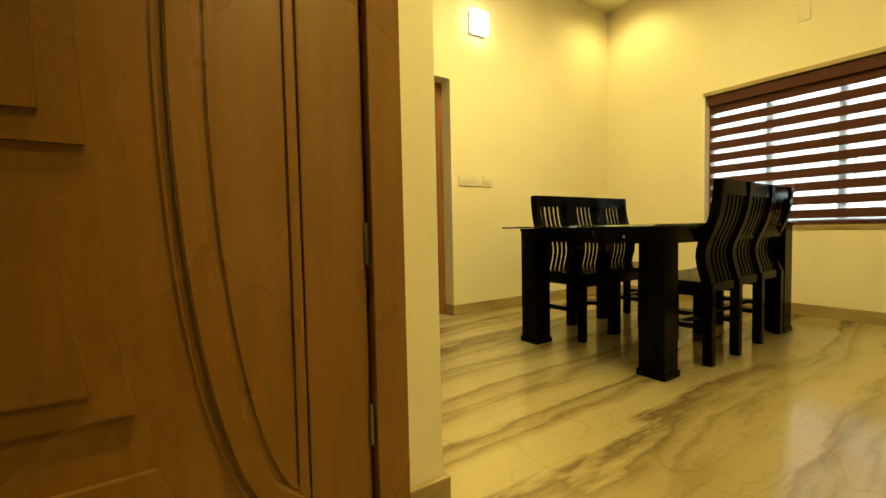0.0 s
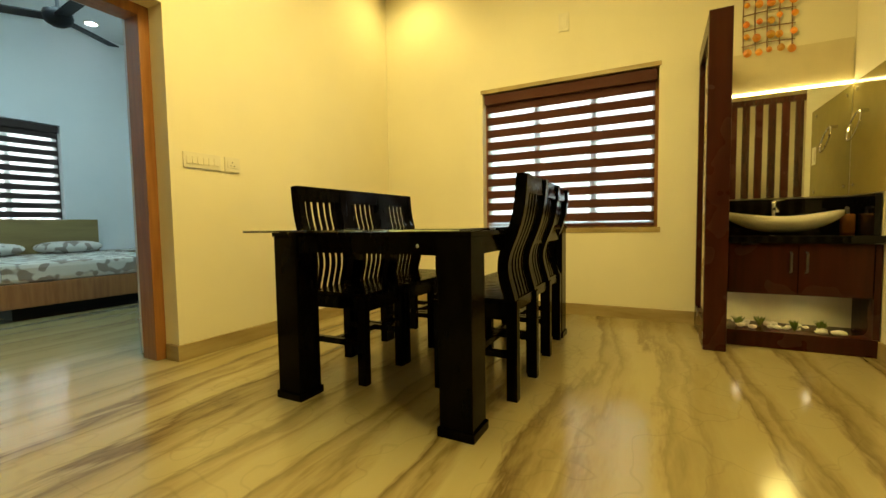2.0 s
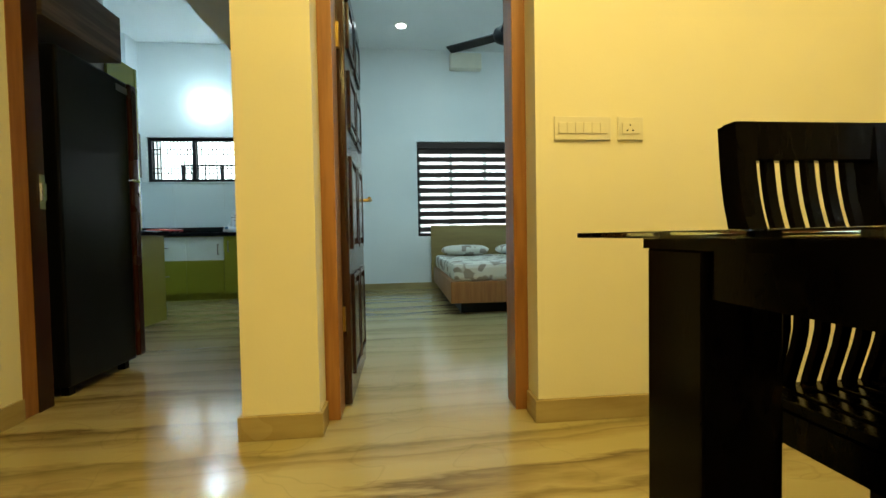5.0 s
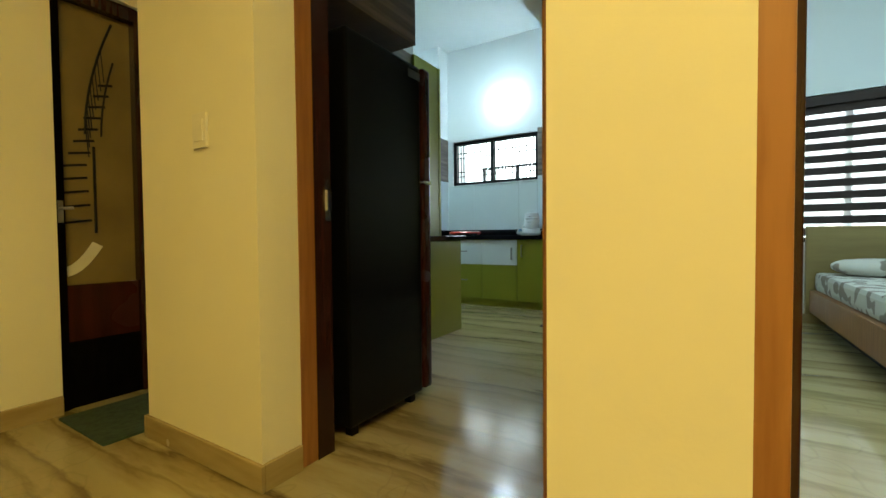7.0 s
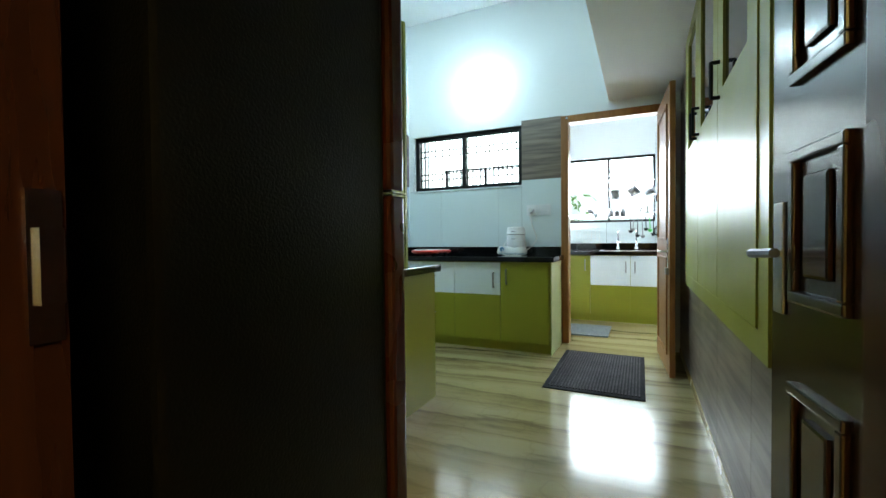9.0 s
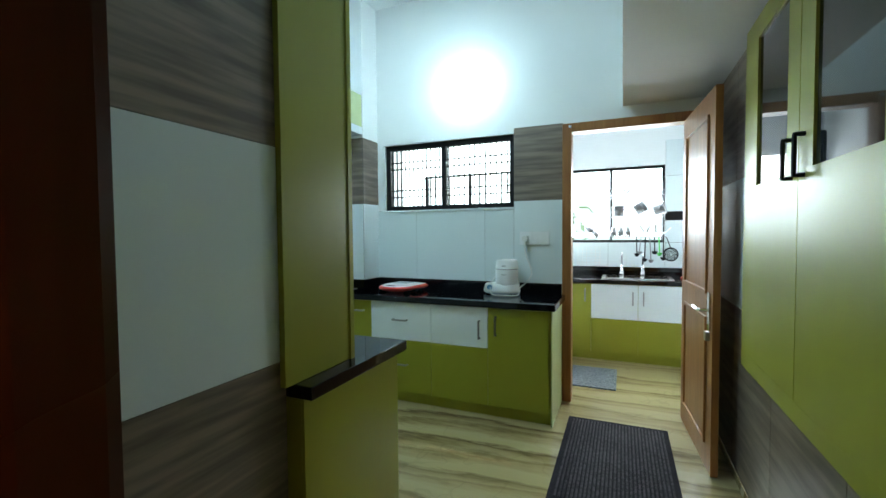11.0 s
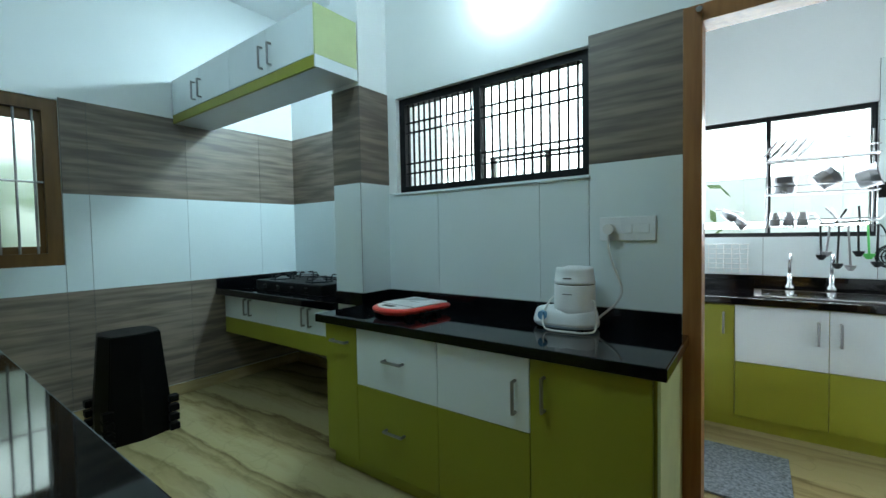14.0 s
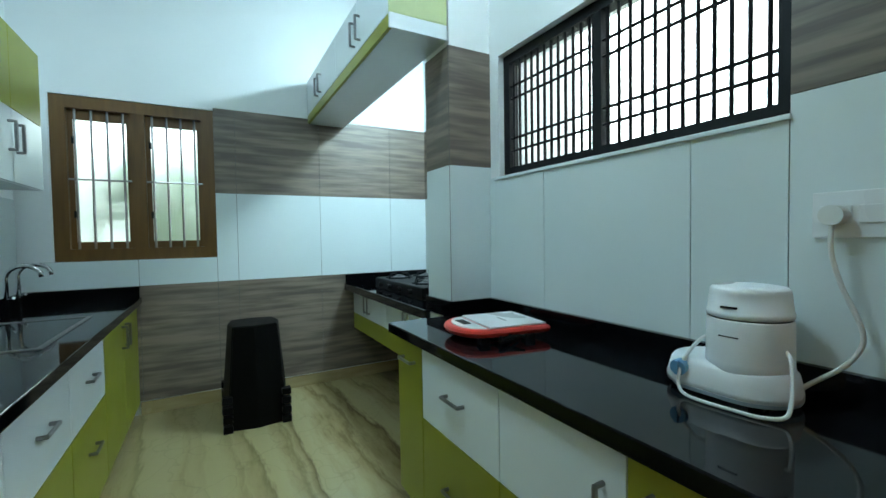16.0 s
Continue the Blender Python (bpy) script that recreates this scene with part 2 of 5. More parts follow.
# ---- mesh helpers ----
def box(bm, x0, y0, z0, x1, y1, z1, bevel=0.0):
    vs = [bm.verts.new((x, y, z)) for z in (z0, z1) for x, y in ((x0, y0), (x1, y0), (x1, y1), (x0, y1))]
    fs = [bm.faces.new([vs[i] for i in q]) for q in ((3, 2, 1, 0), (4, 5, 6, 7), (0, 1, 5, 4), (1, 2, 6, 5), (2, 3, 7, 6), (3, 0, 4, 7))]
    if bevel:
        es = {e for f in fs for e in f.edges}
        bmesh.ops.bevel(bm, geom=list(es), offset=bevel, segments=2, affect="EDGES", profile=0.6)
    return bm


def boxes(*rows, bevel=0.0):
    bm = bmesh.new()
    for r in rows:
        box(bm, *r, bevel=bevel)
    return bm


def tube(bm, points, r, sides=8, closed=False):
    """A round rod of radius r along points."""
    ps = [Vector(p) for p in points]
    rings, up = [], None
    for i, p in enumerate(ps):
        if closed:
            d = ps[(i + 1) % len(ps)] - ps[i - 1]
        else:
            d = ps[min(i + 1, len(ps) - 1)] - ps[max(i - 1, 0)]
        d.normalize()
        up = d.orthogonal().normalized() if up is None else (up - d * up.dot(d)).normalized()
        side = d.cross(up)
        rings.append([bm.verts.new(p + (up * math.cos(a) + side * math.sin(a)) * r) for a in [2 * math.pi * k / sides for k in range(sides)]])
    for a, b in zip(rings, rings[1:] + (rings[:1] if closed else [])):
        for k in range(sides):
            bm.faces.new((a[k], a[(k + 1) % sides], b[(k + 1) % sides], b[k]))
    if not closed:
        bm.faces.new(rings[0][::-1])
        bm.faces.new(rings[-1])
    return bm


def smooth_path(points, n=6):
    """Points along a smooth curve through the given ones."""
    ps = [Vector(p) for p in points]
    ps = [ps[0]] + ps + [ps[-1]]
    out = []
    for a, b, c, d in zip(ps, ps[1:], ps[2:], ps[3:]):
        for k in range(n):
            u = k / n
            out.append(0.5 * (2 * b + (c - a) * u + (2 * a - 5 * b + 4 * c - d) * u * u + (3 * b - a - 3 * c + d) * u ** 3))
    return out + [ps[-1]]


def lathe(bm, profile, centre, sides=28):
    """A turned shape from (radius, height) pairs round the z axis at centre."""
    cx, cy, cz = centre
    rings = [[bm.verts.new((cx + r * math.cos(2 * math.pi * k / sides), cy + r * math.sin(2 * math.pi * k / sides), cz + h)) for k in range(sides)] for r, h in profile]
    for a, b in zip(rings, rings[1:]):
        for k in range(sides):
            bm.faces.new((a[k], a[(k + 1) % sides], b[(k + 1) % sides], b[k]))
    bm.faces.new(rings[0][::-1])
    bm.faces.new(rings[-1])
    return bm


def ribbon(bm, points, width, thick, axis):
    """A bar of rectangular section whose side view follows points; it is width wide along the axis vector."""
    ps, w = [Vector(p) for p in points], Vector(axis) * width / 2
    rings = []
    for i, p in enumerate(ps):
        d = (ps[min(i + 1, len(ps) - 1)] - ps[max(i - 1, 0)]).normalized()
        nrm = d.cross(Vector(axis)).normalized() * thick / 2
        rings.append([bm.verts.new(p + a + b) for a, b in ((-w, -nrm), (w, -nrm), (w, nrm), (-w, nrm))])
    for a, b in zip(rings, rings[1:]):
        for k in range(4):
            bm.faces.new((a[k], a[(k + 1) % 4], b[(k + 1) % 4], b[k]))
    bm.faces.new(rings[0][::-1])
    bm.faces.new(rings[-1])
    return bm


def part(name, bm, mat, parent=None, label="", smooth=False):
    bmesh.ops.scale(bm, vec=(K, K, K), verts=bm.verts)
    bmesh.ops.recalc_face_normals(bm, faces=bm.faces)
    me = bpy.data.meshes.new(name)
    bm.to_mesh(me)
    bm.free()
    me.materials.append(mat)
    if smooth:
        me.shade_smooth()
    ob = new(name, me)
    ob.parent = parent
    if label:
        ob["label"] = label
    return ob


def thing(name, at, label, category, group="", kind=""):
    ob = new(name)
    ob.location = Vector(at) * K
    return tagged(ob, label, category, group, kind)


def under(name, bm, mat, owner, label="", smooth=False):
    """A part given in plan coordinates, hung under an Empty that stands elsewhere."""
    ob = part(name, bm, mat, owner, label, smooth)
    ob.matrix_parent_inverse = Matrix.Translation(-owner.location)
    return ob


def structure(name, bm, mat, label, category="wall"):
    return tagged(part(name, bm, mat), label, category, kind="structure")

# ---- structure: floor, walls, ceilings ----
structure("floor", boxes((-3.4, -2.9, -0.15, 5.4, 9.0, 0.0)), STONE, "polished cream stone floor with brown veins", "floor")
structure("ground", boxes((-60, -60, -0.6, 60, 60, -0.2)), LEAFGLOW, "grassy garden ground round the house", "ground")
structure("ceiling_dining", boxes((-1.5, -2.8, 3.2, 5.4, 2.62, 3.35)), PLASTER, "plain cream painted dining ceiling", "ceiling")
structure("ceiling_kitchen", boxes((-3.4, 2.62, 3.5, 1.7, 7.6, 3.65)), WHITE, "plain white painted kitchen ceiling", "ceiling")
structure("ceiling_bedroom", boxes((1.7, 2.55, 3.5, 5.4, 7.1, 3.65)), WHITE, "plain white painted bedroom ceiling", "ceiling")
structure("ceiling_utility", boxes((0.0, 6.95, 3.0, 2.6, 8.9, 3.15)), WHITE, "plain white utility room ceiling", "ceiling")

DOOR_TOP = 2.07
structure("wall_north", boxes((-0.095, 2.45, 0, 0.70, 2.66, 3.2), (1.738, 2.29, 0, 2.03, 2.55, 3.2), (2.91, 2.29, 0, 5.14, 2.55, 3.2),
                              (0.70, 2.45, DOOR_TOP, 1.738, 2.66, 3.2), (1.738, 2.55, 0, 1.79, 2.66, 3.2), (2.03, 2.29, DOOR_TOP, 2.91, 2.55, 3.2)), PLASTER, "cream painted dining wall with two doorways")
structure("wall_east", boxes((5.14, -0.22, 0, 5.34, 1.235, 0.74), (5.14, -0.22, 1.98, 5.34, 1.235, 3.2), (5.14, 1.235, 0, 5.34, 2.55, 3.2), (5.14, -1.55, 0, 5.34, -0.22, 3.2)),
          PLASTER, "cream painted dining wall with a window")
structure("wall_vanity_side", boxes((4.10, -1.55, 0, 5.14, -1.345, 3.2)), PLASTER, "cream painted side wall beside the vanity")
structure("wall_hall_east", boxes((4.10, -2.6, 0, 4.30, -1.55, 3.2)), PLASTER, "cream painted hall wall")
structure("wall_south", boxes((-0.92, -2.8, 0, 4.3, -2.6, 3.2)), PLASTER, "cream painted hall wall")
structure("wall_west", boxes((-0.92, -2.6, 0, -0.72, 2.34, 3.2), (-0.92, 2.34, 2.15, -0.72, 3.2, 3.2)), PLASTER, "cream painted west wall beside the stair door")
structure("wall_stair", boxes((-0.72, 3.05, 0, -0.095, 3.2, 3.2), (-0.095, 2.66, 0, -0.035, 3.05, 3.2)), PLASTER, "cream painted wall of the stair lobby")
structure("wall_entry", boxes((1.20, 0.2, 0, 1.39, 0.42, 3.2), (-0.72, 0.2, 0, 0.3, 0.42, 3.2), (0.3, 0.2, 2.1, 1.20, 0.42, 3.2), (0.3, 0.34, 0, 1.20, 0.42, 2.1)), PLASTER,
          "cream painted wall end beside the panelled door")


def skirting(name, *rows):
    return structure(name, boxes(*rows, bevel=0.004), SKIRT, "brown stone skirting along the wall foot", "skirting")


H = 0.095
skirting("baseboard_dining", (2.905, 2.272, 0, 5.125, 2.29, H), (2.893, 2.272, 0, 2.911, 2.40, H), (1.725, 2.272, 0, 2.045, 2.29, H), (2.028, 2.29, 0, 2.045, 2.40, H),
         (1.725, 2.29, 0, 1.738, 2.60, H), (-0.095, 2.435, 0, 0.715, 2.45, H), (0.70, 2.45, 0, 0.715, 2.61, H), (-0.11, 2.435, 0, -0.095, 3.05, H))
skirting("baseboard_east", (5.122, -0.48, 0, 5.14, 2.272, H))
skirting("baseboard_entry", (1.272, 0.182, 0, 1.405, 0.2, H), (1.39, 0.2, 0, 1.405, 0.43, H))
skirting("baseboard_side", (4.10, -1.345, 0, 4.62, -1.33, H), (-0.72, 0.43, 0, -0.705, 2.34, H))

# kitchen shell
structure("wall_kitchen_west", boxes((-3.3, 4.2, 0, -3.1, 4.57, 3.5), (-3.3, 5.55, 0, -3.1, 7.6, 3.5), (-3.3, 4.57, 0, -3.1, 5.55, 1.15), (-3.3, 4.57, 2.3, -3.1, 5.55, 3.5)), WHITE,
          "white painted kitchen wall with a barred window")
structure("wall_kitchen_south", boxes((-3.3, 4.2, 0, -0.03, 4.38, 3.5), (-0.2, 2.66, 0, -0.03, 4.2, 3.5)), WHITE, "white painted kitchen wall behind the sink counter")
structure("wall_kitchen_north", boxes((-1.18, 6.835, 0, -1.10, 7.03, 3.5), (0.16, 6.835, 0, 0.56, 7.03, 3.5), (-1.10, 6.835, 0, 0.16, 7.03, 1.59), (-1.10, 6.835, 2.21, 0.16, 7.03, 3.5),
                                      (0.56, 6.835, 2.235, 1.52, 7.03, 3.5), (1.52, 6.835, 0, 1.7, 7.03, 3.5)), WHITE, "white painted kitchen wall with a high window and a doorway")
structure("pillar", boxes((-1.435, 6.59, 0, -1.18, 7.03, 3.5)), WHITE, "white painted square kitchen pillar", "pillar")
structure("wall_alcove", boxes((-3.3, 7.4, 0, -1.3, 7.6, 3.5), (-1.435, 7.03, 0, -1.3, 7.4, 3.5)), WHITE, "white painted wall of the cooking alcove")
structure("wall_kitchen_east", boxes((1.6, 2.92, 0, 1.8, 6.835, 3.5), (1.74, 2.66, 0, 1.8, 2.92, 3.5)), WHITE, "white painted wall between kitchen and bedroom")
structure("soffit", boxes((1.0, 2.66, 2.33, 1.6, 6.835, 3.5)), WHITE, "white lowered slab along the kitchen side", "soffit")
structure("wall_utility", boxes((0.1, 8.68, 0, 0.3, 8.88, 3.0), (1.445, 8.68, 0, 1.70, 8.88, 3.0), (2.3, 8.68, 0, 2.6, 8.88, 3.0), (0.3, 8.68, 0, 1.445, 8.88, 1.25), (0.3, 8.68, 2.13, 1.445, 8.88, 3.0),
                                (1.70, 8.68, 0, 2.3, 8.88, 1.25), (1.70, 8.68, 2.13, 2.3, 8.88, 3.0), (0.1, 7.03, 0, 0.25, 8.68, 3.0), (2.4, 7.03, 0, 2.6, 8.68, 3.0)), WHITE,
          "white utility room wall with bright windows")
structure("wall_bedroom", boxes((1.8, 6.85, 0, 2.62, 7.05, 3.5), (4.16, 6.85, 0, 5.34, 7.05, 3.5), (2.62, 6.85, 0, 4.16, 7.05, 0.78), (2.62, 6.85, 2.17, 4.16, 7.05, 3.5), (5.14, 2.55, 0, 5.34, 6.85, 3.5),
                                (2.03, 2.552, DOOR_TOP, 2.91, 2.7, 3.5), (2.91, 2.552, 0, 5.14, 2.7, 3.5), (1.8, 2.552, 0, 2.03, 2.7, 3.5)), WHITE, "pale blue white painted bedroom wall with a window")
skirting("baseboard_bedroom", (1.8, 6.835, 0, 5.14, 6.85, H), (1.8, 2.7, 0, 1.815, 6.85, H), (5.125, 2.7, 0, 5.14, 6.85, H))
skirting("baseboard_kitchen", (-3.1, 5.022, 0, -3.085, 7.38, H), (-3.08, 7.375, 0, -1.44, 7.39, H), (1.585, 3.5, 0, 1.6, 6.8, 0.05))


def wall_tiles(wall, plane, along, rows, width, start):
    """Large tiles on a wall: plane gives the face, along the run; rows are (z0, z1, material); each tile stands 8 mm proud with an open joint."""
    axis, face, out = plane
    a0, a1 = along
    lo, hi = sorted((face, face + out * 0.003))
    z0, z1 = rows[0][0], rows[-1][1]
    part("grout", boxes((a0, lo, z0, a1, hi, z1) if axis == "y" else (lo, a0, z0, hi, a1, z1)), GROUT, wall)
    for z0, z1, mat in rows:
        a = start
        while a < a1:
            b0, b1 = max(a, a0) + 0.0015, min(a + width, a1) - 0.0015
            if b1 - b0 > 0.01:
                lo, hi = sorted((face, face + out * 0.008))
                bm = boxes((b0, lo, z0 + 0.0015, b1, hi, z1 - 0.0015) if axis == "y" else (lo, b0, z0 + 0.0015, hi, b1, z1 - 0.0015))
                part("tile", bm, mat, wall)
            a += width


BANDS = ((0.0, 0.955, PLANK), (0.955, 1.655, TILE), (1.655, 2.32, PLANK))
west, north = bpy.data.objects["wall_kitchen_west"], bpy.data.objects["wall_kitchen_north"]
wall_tiles(west, ("x", -3.1, 1), (5.55, 7.4), ((0.1, 0.955, PLANK), (0.955, 1.655, TILE), (1.655, 2.32, PLANK)), 0.66, 5.70 - 0.66)
wall_tiles(west, ("x", -3.1, 1), (4.38, 5.55), ((0.1, 0.955, PLANK), (0.955, 1.15, TILE)), 0.66, 5.70 - 1.98)
wall_tiles(north, ("y", 6.835, -1), (-1.18, 0.16), ((0.87, 1.59, TILE),), 0.662, -1.42)
wall_tiles(north, ("y", 6.835, -1), (0.16, 0.56), ((0.87, 1.64, TILE), (1.64, 2.25, PLANK)), 0.662, -0.098)
pil = bpy.data.objects["pillar"]
wall_tiles(pil, ("y", 6.59, -1), (-1.435, -1.18), ((0.87, 1.65, TILE), (1.65, 2.25, PLANK)), 0.7, -1.435)
wall_tiles(pil, ("x", -1.18, 1), (6.582, 6.835), ((0.87, 1.65, TILE), (1.65, 2.25, PLANK)), 0.7, 6.582)
wall_tiles(bpy.data.objects["wall_alcove"], ("y", 7.4, -1), (-3.09, -1.435), ((0.0, 0.87, PLANK), (0.87, 1.655, TILE), (1.655, 2.32, PLANK)), 0.66, -3.1)
south = bpy.data.objects["wall_kitchen_south"]
wall_tiles(south, ("x", -0.03, 1), (3.4, 4.38), BANDS, 0.98, 3.4)
wall_tiles(south, ("y", 4.38, 1), (-3.09, 0.0), ((0.87, 1.57, TILE),), 0.66, -3.1)
east = bpy.data.objects["wall_kitchen_east"]
wall_tiles(east, ("x", 1.6, -1), (3.5, 6.83), BANDS, 0.66, 3.5)
wall_tiles(bpy.data.objects["wall_utility"], ("y", 8.68, -1), (0.25, 2.4), ((0.87, 1.25, TILE),), 0.6, 0.25)
wall_tiles(bpy.data.objects["wall_utility"], ("y", 8.68, -1), (1.447, 1.70), ((1.25, 1.50, TILE), (1.50, 1.60, FRIDGE), (1.60, 2.0, TILE), (2.0, 2.4, TILE)), 0.6, 1.447)


# ---- doors and frames ----
def door_frame(name, x0, x1, y0, y1, top, mat, label, w=0.06):
    f = thing(name, ((x0 + x1) / 2, (y0 + y1) / 2, 0), label, "door frame", kind="structure")
    under("jamb", boxes((x0, y0, 0, x0 + w, y1, top), bevel=0.004), mat, f)
    under("jamb", boxes((x1 - w, y0, 0, x1, y1, top), bevel=0.004), mat, f)
    under("head", boxes((x0 + w, y0, top - w, x1 - w, y1, top), bevel=0.004), mat, f)
    return f


bed_frame = door_frame("door_frame_1", 2.03, 2.91, 2.42, 2.56, DOOR_TOP, TEAK, "varnished brown wooden frame of the bedroom doorway")
kit_frame = door_frame("door_frame_2", 0.643, 1.737, 2.615, 2.77, DOOR_TOP, TEAK, "varnished brown wooden frame of the kitchen doorway")
util_frame = door_frame("door_frame_3", 0.56, 1.50, 6.80, 6.93, 2.235, TEAK, "brown wooden frame of the utility doorway", 0.07)
entry_frame = door_frame("door_frame_4", 0.15, 1.27, 0.165, 0.335, 2.13, DOORWOOD, "brown wooden frame round the panelled entry door", 0.085)
under("jamb", boxes((1.66, 2.50, 0, 1.736, 2.612, DOOR_TOP), bevel=0.004), TEAK, kit_frame)
under("rebate", boxes((0.702, 2.69, 0, 0.7065, 2.773, 2.0)), DARKWOOD, kit_frame, "dark stained rebate of the jamb")
bm = boxes((0.706, 2.738, 0.93, 0.711, 2.768, 1.09))
box(bm, 0.711, 2.745, 0.97, 0.720, 2.766, 1.05)
under("strike_plate", bm, CHROME, kit_frame, "steel lock strike plate")
for z in (0.35, 1.62):
    under("hinge", boxes((2.09, 2.545, z, 2.102, 2.565, z + 0.11)), BRASS, bed_frame, "brass hinge")
bm = bmesh.new()
tube(bm, [(0.62, 6.80, 2.205), (0.62, 6.775, 2.205)], 0.012)
under("bolt_cap", bm, CHROME, util_frame)


def panel_door(name, hinge, angle, width, height, mat, label, rows, raised=True):
    """A panelled leaf: built along +x from its hinge with both faces panelled, then turned about the hinge."""
    d = thing(name, hinge, label, "door", kind="structure")
    x, y, z = hinge
    t = 0.038
    leaf = under("leaf", boxes((x, y - t / 2, 0.01, x + width, y + t / 2, height), bevel=0.003), mat, d)
    for u0, u1, v0, v1 in rows:
        for s in (-1, 1):
            bm = bmesh.new()
            face = y + s * t / 2
            xs0, xs1, zs0, zs1 = x + u0 * width, x + u1 * width, v0 * height, v1 * height
            rim = 0.022
            def slab(a0, a1, b0, b1, depth, bev):
                lo, hi = sorted((face - s * 0.002, face + s * depth))
                box(bm, a0, lo, b0, a1, hi, b1, bevel=bev)
            slab(xs0, xs1, zs0, zs0 + rim, 0.012, 0.004)
            slab(xs0, xs1, zs1 - rim, zs1, 0.012, 0.004)
            slab(xs0, xs0 + rim, zs0 + rim, zs1 - rim, 0.012, 0.004)
            slab(xs1 - rim, xs1, zs0 + rim, zs1 - rim, 0.012, 0.004)
            if raised:
                slab(xs0 + 0.05, xs1 - 0.05, zs0 + 0.05, zs1 - 0.05, 0.009, 0.007)
            part("panel", bm, mat, leaf)
    d.rotation_euler = (0, 0, radians(angle))
    return d, leaf


def lever(leaf, x, y, z, side, mat, towards=-1):
    bm = boxes((x - 0.022, min(y, y + side * 0.008), z - 0.12, x + 0.022, max(y, y + side * 0.008), z + 0.10), bevel=0.003)
    tube(bm, [(x, y + side * 0.008, z), (x, y + side * 0.05, z), (x + towards * 0.02, y + side * 0.058, z), (x + towards * 0.12, y + side * 0.055, z + 0.004)], 0.009)
    part("handle", bm, mat, leaf, "metal lever handle on a long plate")


SIX = ((0.12, 0.46, 0.06, 0.30), (0.54, 0.88, 0.06, 0.30), (0.12, 0.46, 0.36, 0.58), (0.54, 0.88, 0.36, 0.58), (0.12, 0.46, 0.64, 0.78), (0.54, 0.88, 0.64, 0.78), (0.12, 0.46, 0.83, 0.95), (0.54, 0.88, 0.83, 0.95))
d, leaf = panel_door("door_1", (2.105, 2.565, 0), 90, 0.74, 2.0, DARKWOOD, "dark brown panelled bedroom door standing open", SIX)
lever(leaf, 2.105 + 0.68, 2.565 - 0.019, 1.0, -1, BRASS)
COLUMN = tuple((u0, u1, v0, v1) for u0, u1 in ((0.10, 0.32), (0.66, 0.88)) for v0, v1 in ((0.05, 0.18), (0.24, 0.38), (0.455, 0.595), (0.655, 0.80), (0.86, 0.97)))
d, leaf = panel_door("door_2", (1.63, 2.785, 0), 96.0, 0.85, 2.0, DARKWOOD, "dark brown panelled kitchen door standing open", COLUMN)
for y in (2.785 - 0.0215, 2.785 + 0.0215):
    part("centre_strip", boxes((1.63 + 0.465, y - 0.006, 0.02, 1.63 + 0.52, y + 0.006, 1.99), bevel=0.003), RUSSET, leaf, "red brown centre strip")
lever(leaf, 1.63 + 0.80, 2.785 + 0.019, 1.0, 1, STEEL)
for z in (0.3, 0.72, 1.65):
    part("hinge", boxes((1.63 - 0.002, 2.785 - 0.017, z, 1.63 + 0.002, 2.785 + 0.002, z + 0.09)), IRON, leaf)
TWO = ((0.14, 0.86, 0.07, 0.41), (0.14, 0.86, 0.47, 0.94))
d, leaf = panel_door("door_3", (1.425, 6.79, 0), -86, 0.80, 2.16, TEAK, "brown wooden two-panel utility door standing open", TWO, raised=False)
lever(leaf, 1.425 + 0.74, 6.79 - 0.019, 0.93, -1, CHROME)
part("lock_box", boxes((1.425 + 0.715, 6.79 - 0.042, 0.76, 1.425 + 0.76, 6.79 - 0.019, 0.81), bevel=0.003), STEEL, leaf)

# entry door with a bowed moulding down its leaf
d = thing("door_4", (1.185, 0.21, 0), "glossy brown wooden entry door with bowed mouldings, closed", "door", kind="structure")
leaf = under("leaf", boxes((0.24, 0.195, 0.01, 1.180, 0.235, 2.04), bevel=0.003), DOORWOOD, d)


def bow(z):
    """Where the bowed moulding runs across the leaf at a height."""
    return 1.0 - 0.185 * math.sqrt(max(0.0, 1 - ((z - 1.1) / 0.93) ** 2))


def bow_field(bm, x0, z0, z1, inset, y0, y1):
    """A raised field whose one side follows the bow, from y0 out to y1."""
    n = 8
    outline = [(x0, z0)] + [(bow(z0 + (z1 - z0) * k / n) - inset, z0 + (z1 - z0) * k / n) for k in range(n + 1)] + [(x0, z1)]
    near = [bm.verts.new((x, y1, z)) for x, z in outline]
    far = [bm.verts.new((x, y0, z)) for x, z in outline]
    bm.faces.new(near)
    for k in range(len(outline)):
        j = (k + 1) % len(outline)
        bm.faces.new((near[k], near[j], far[j], far[k]))


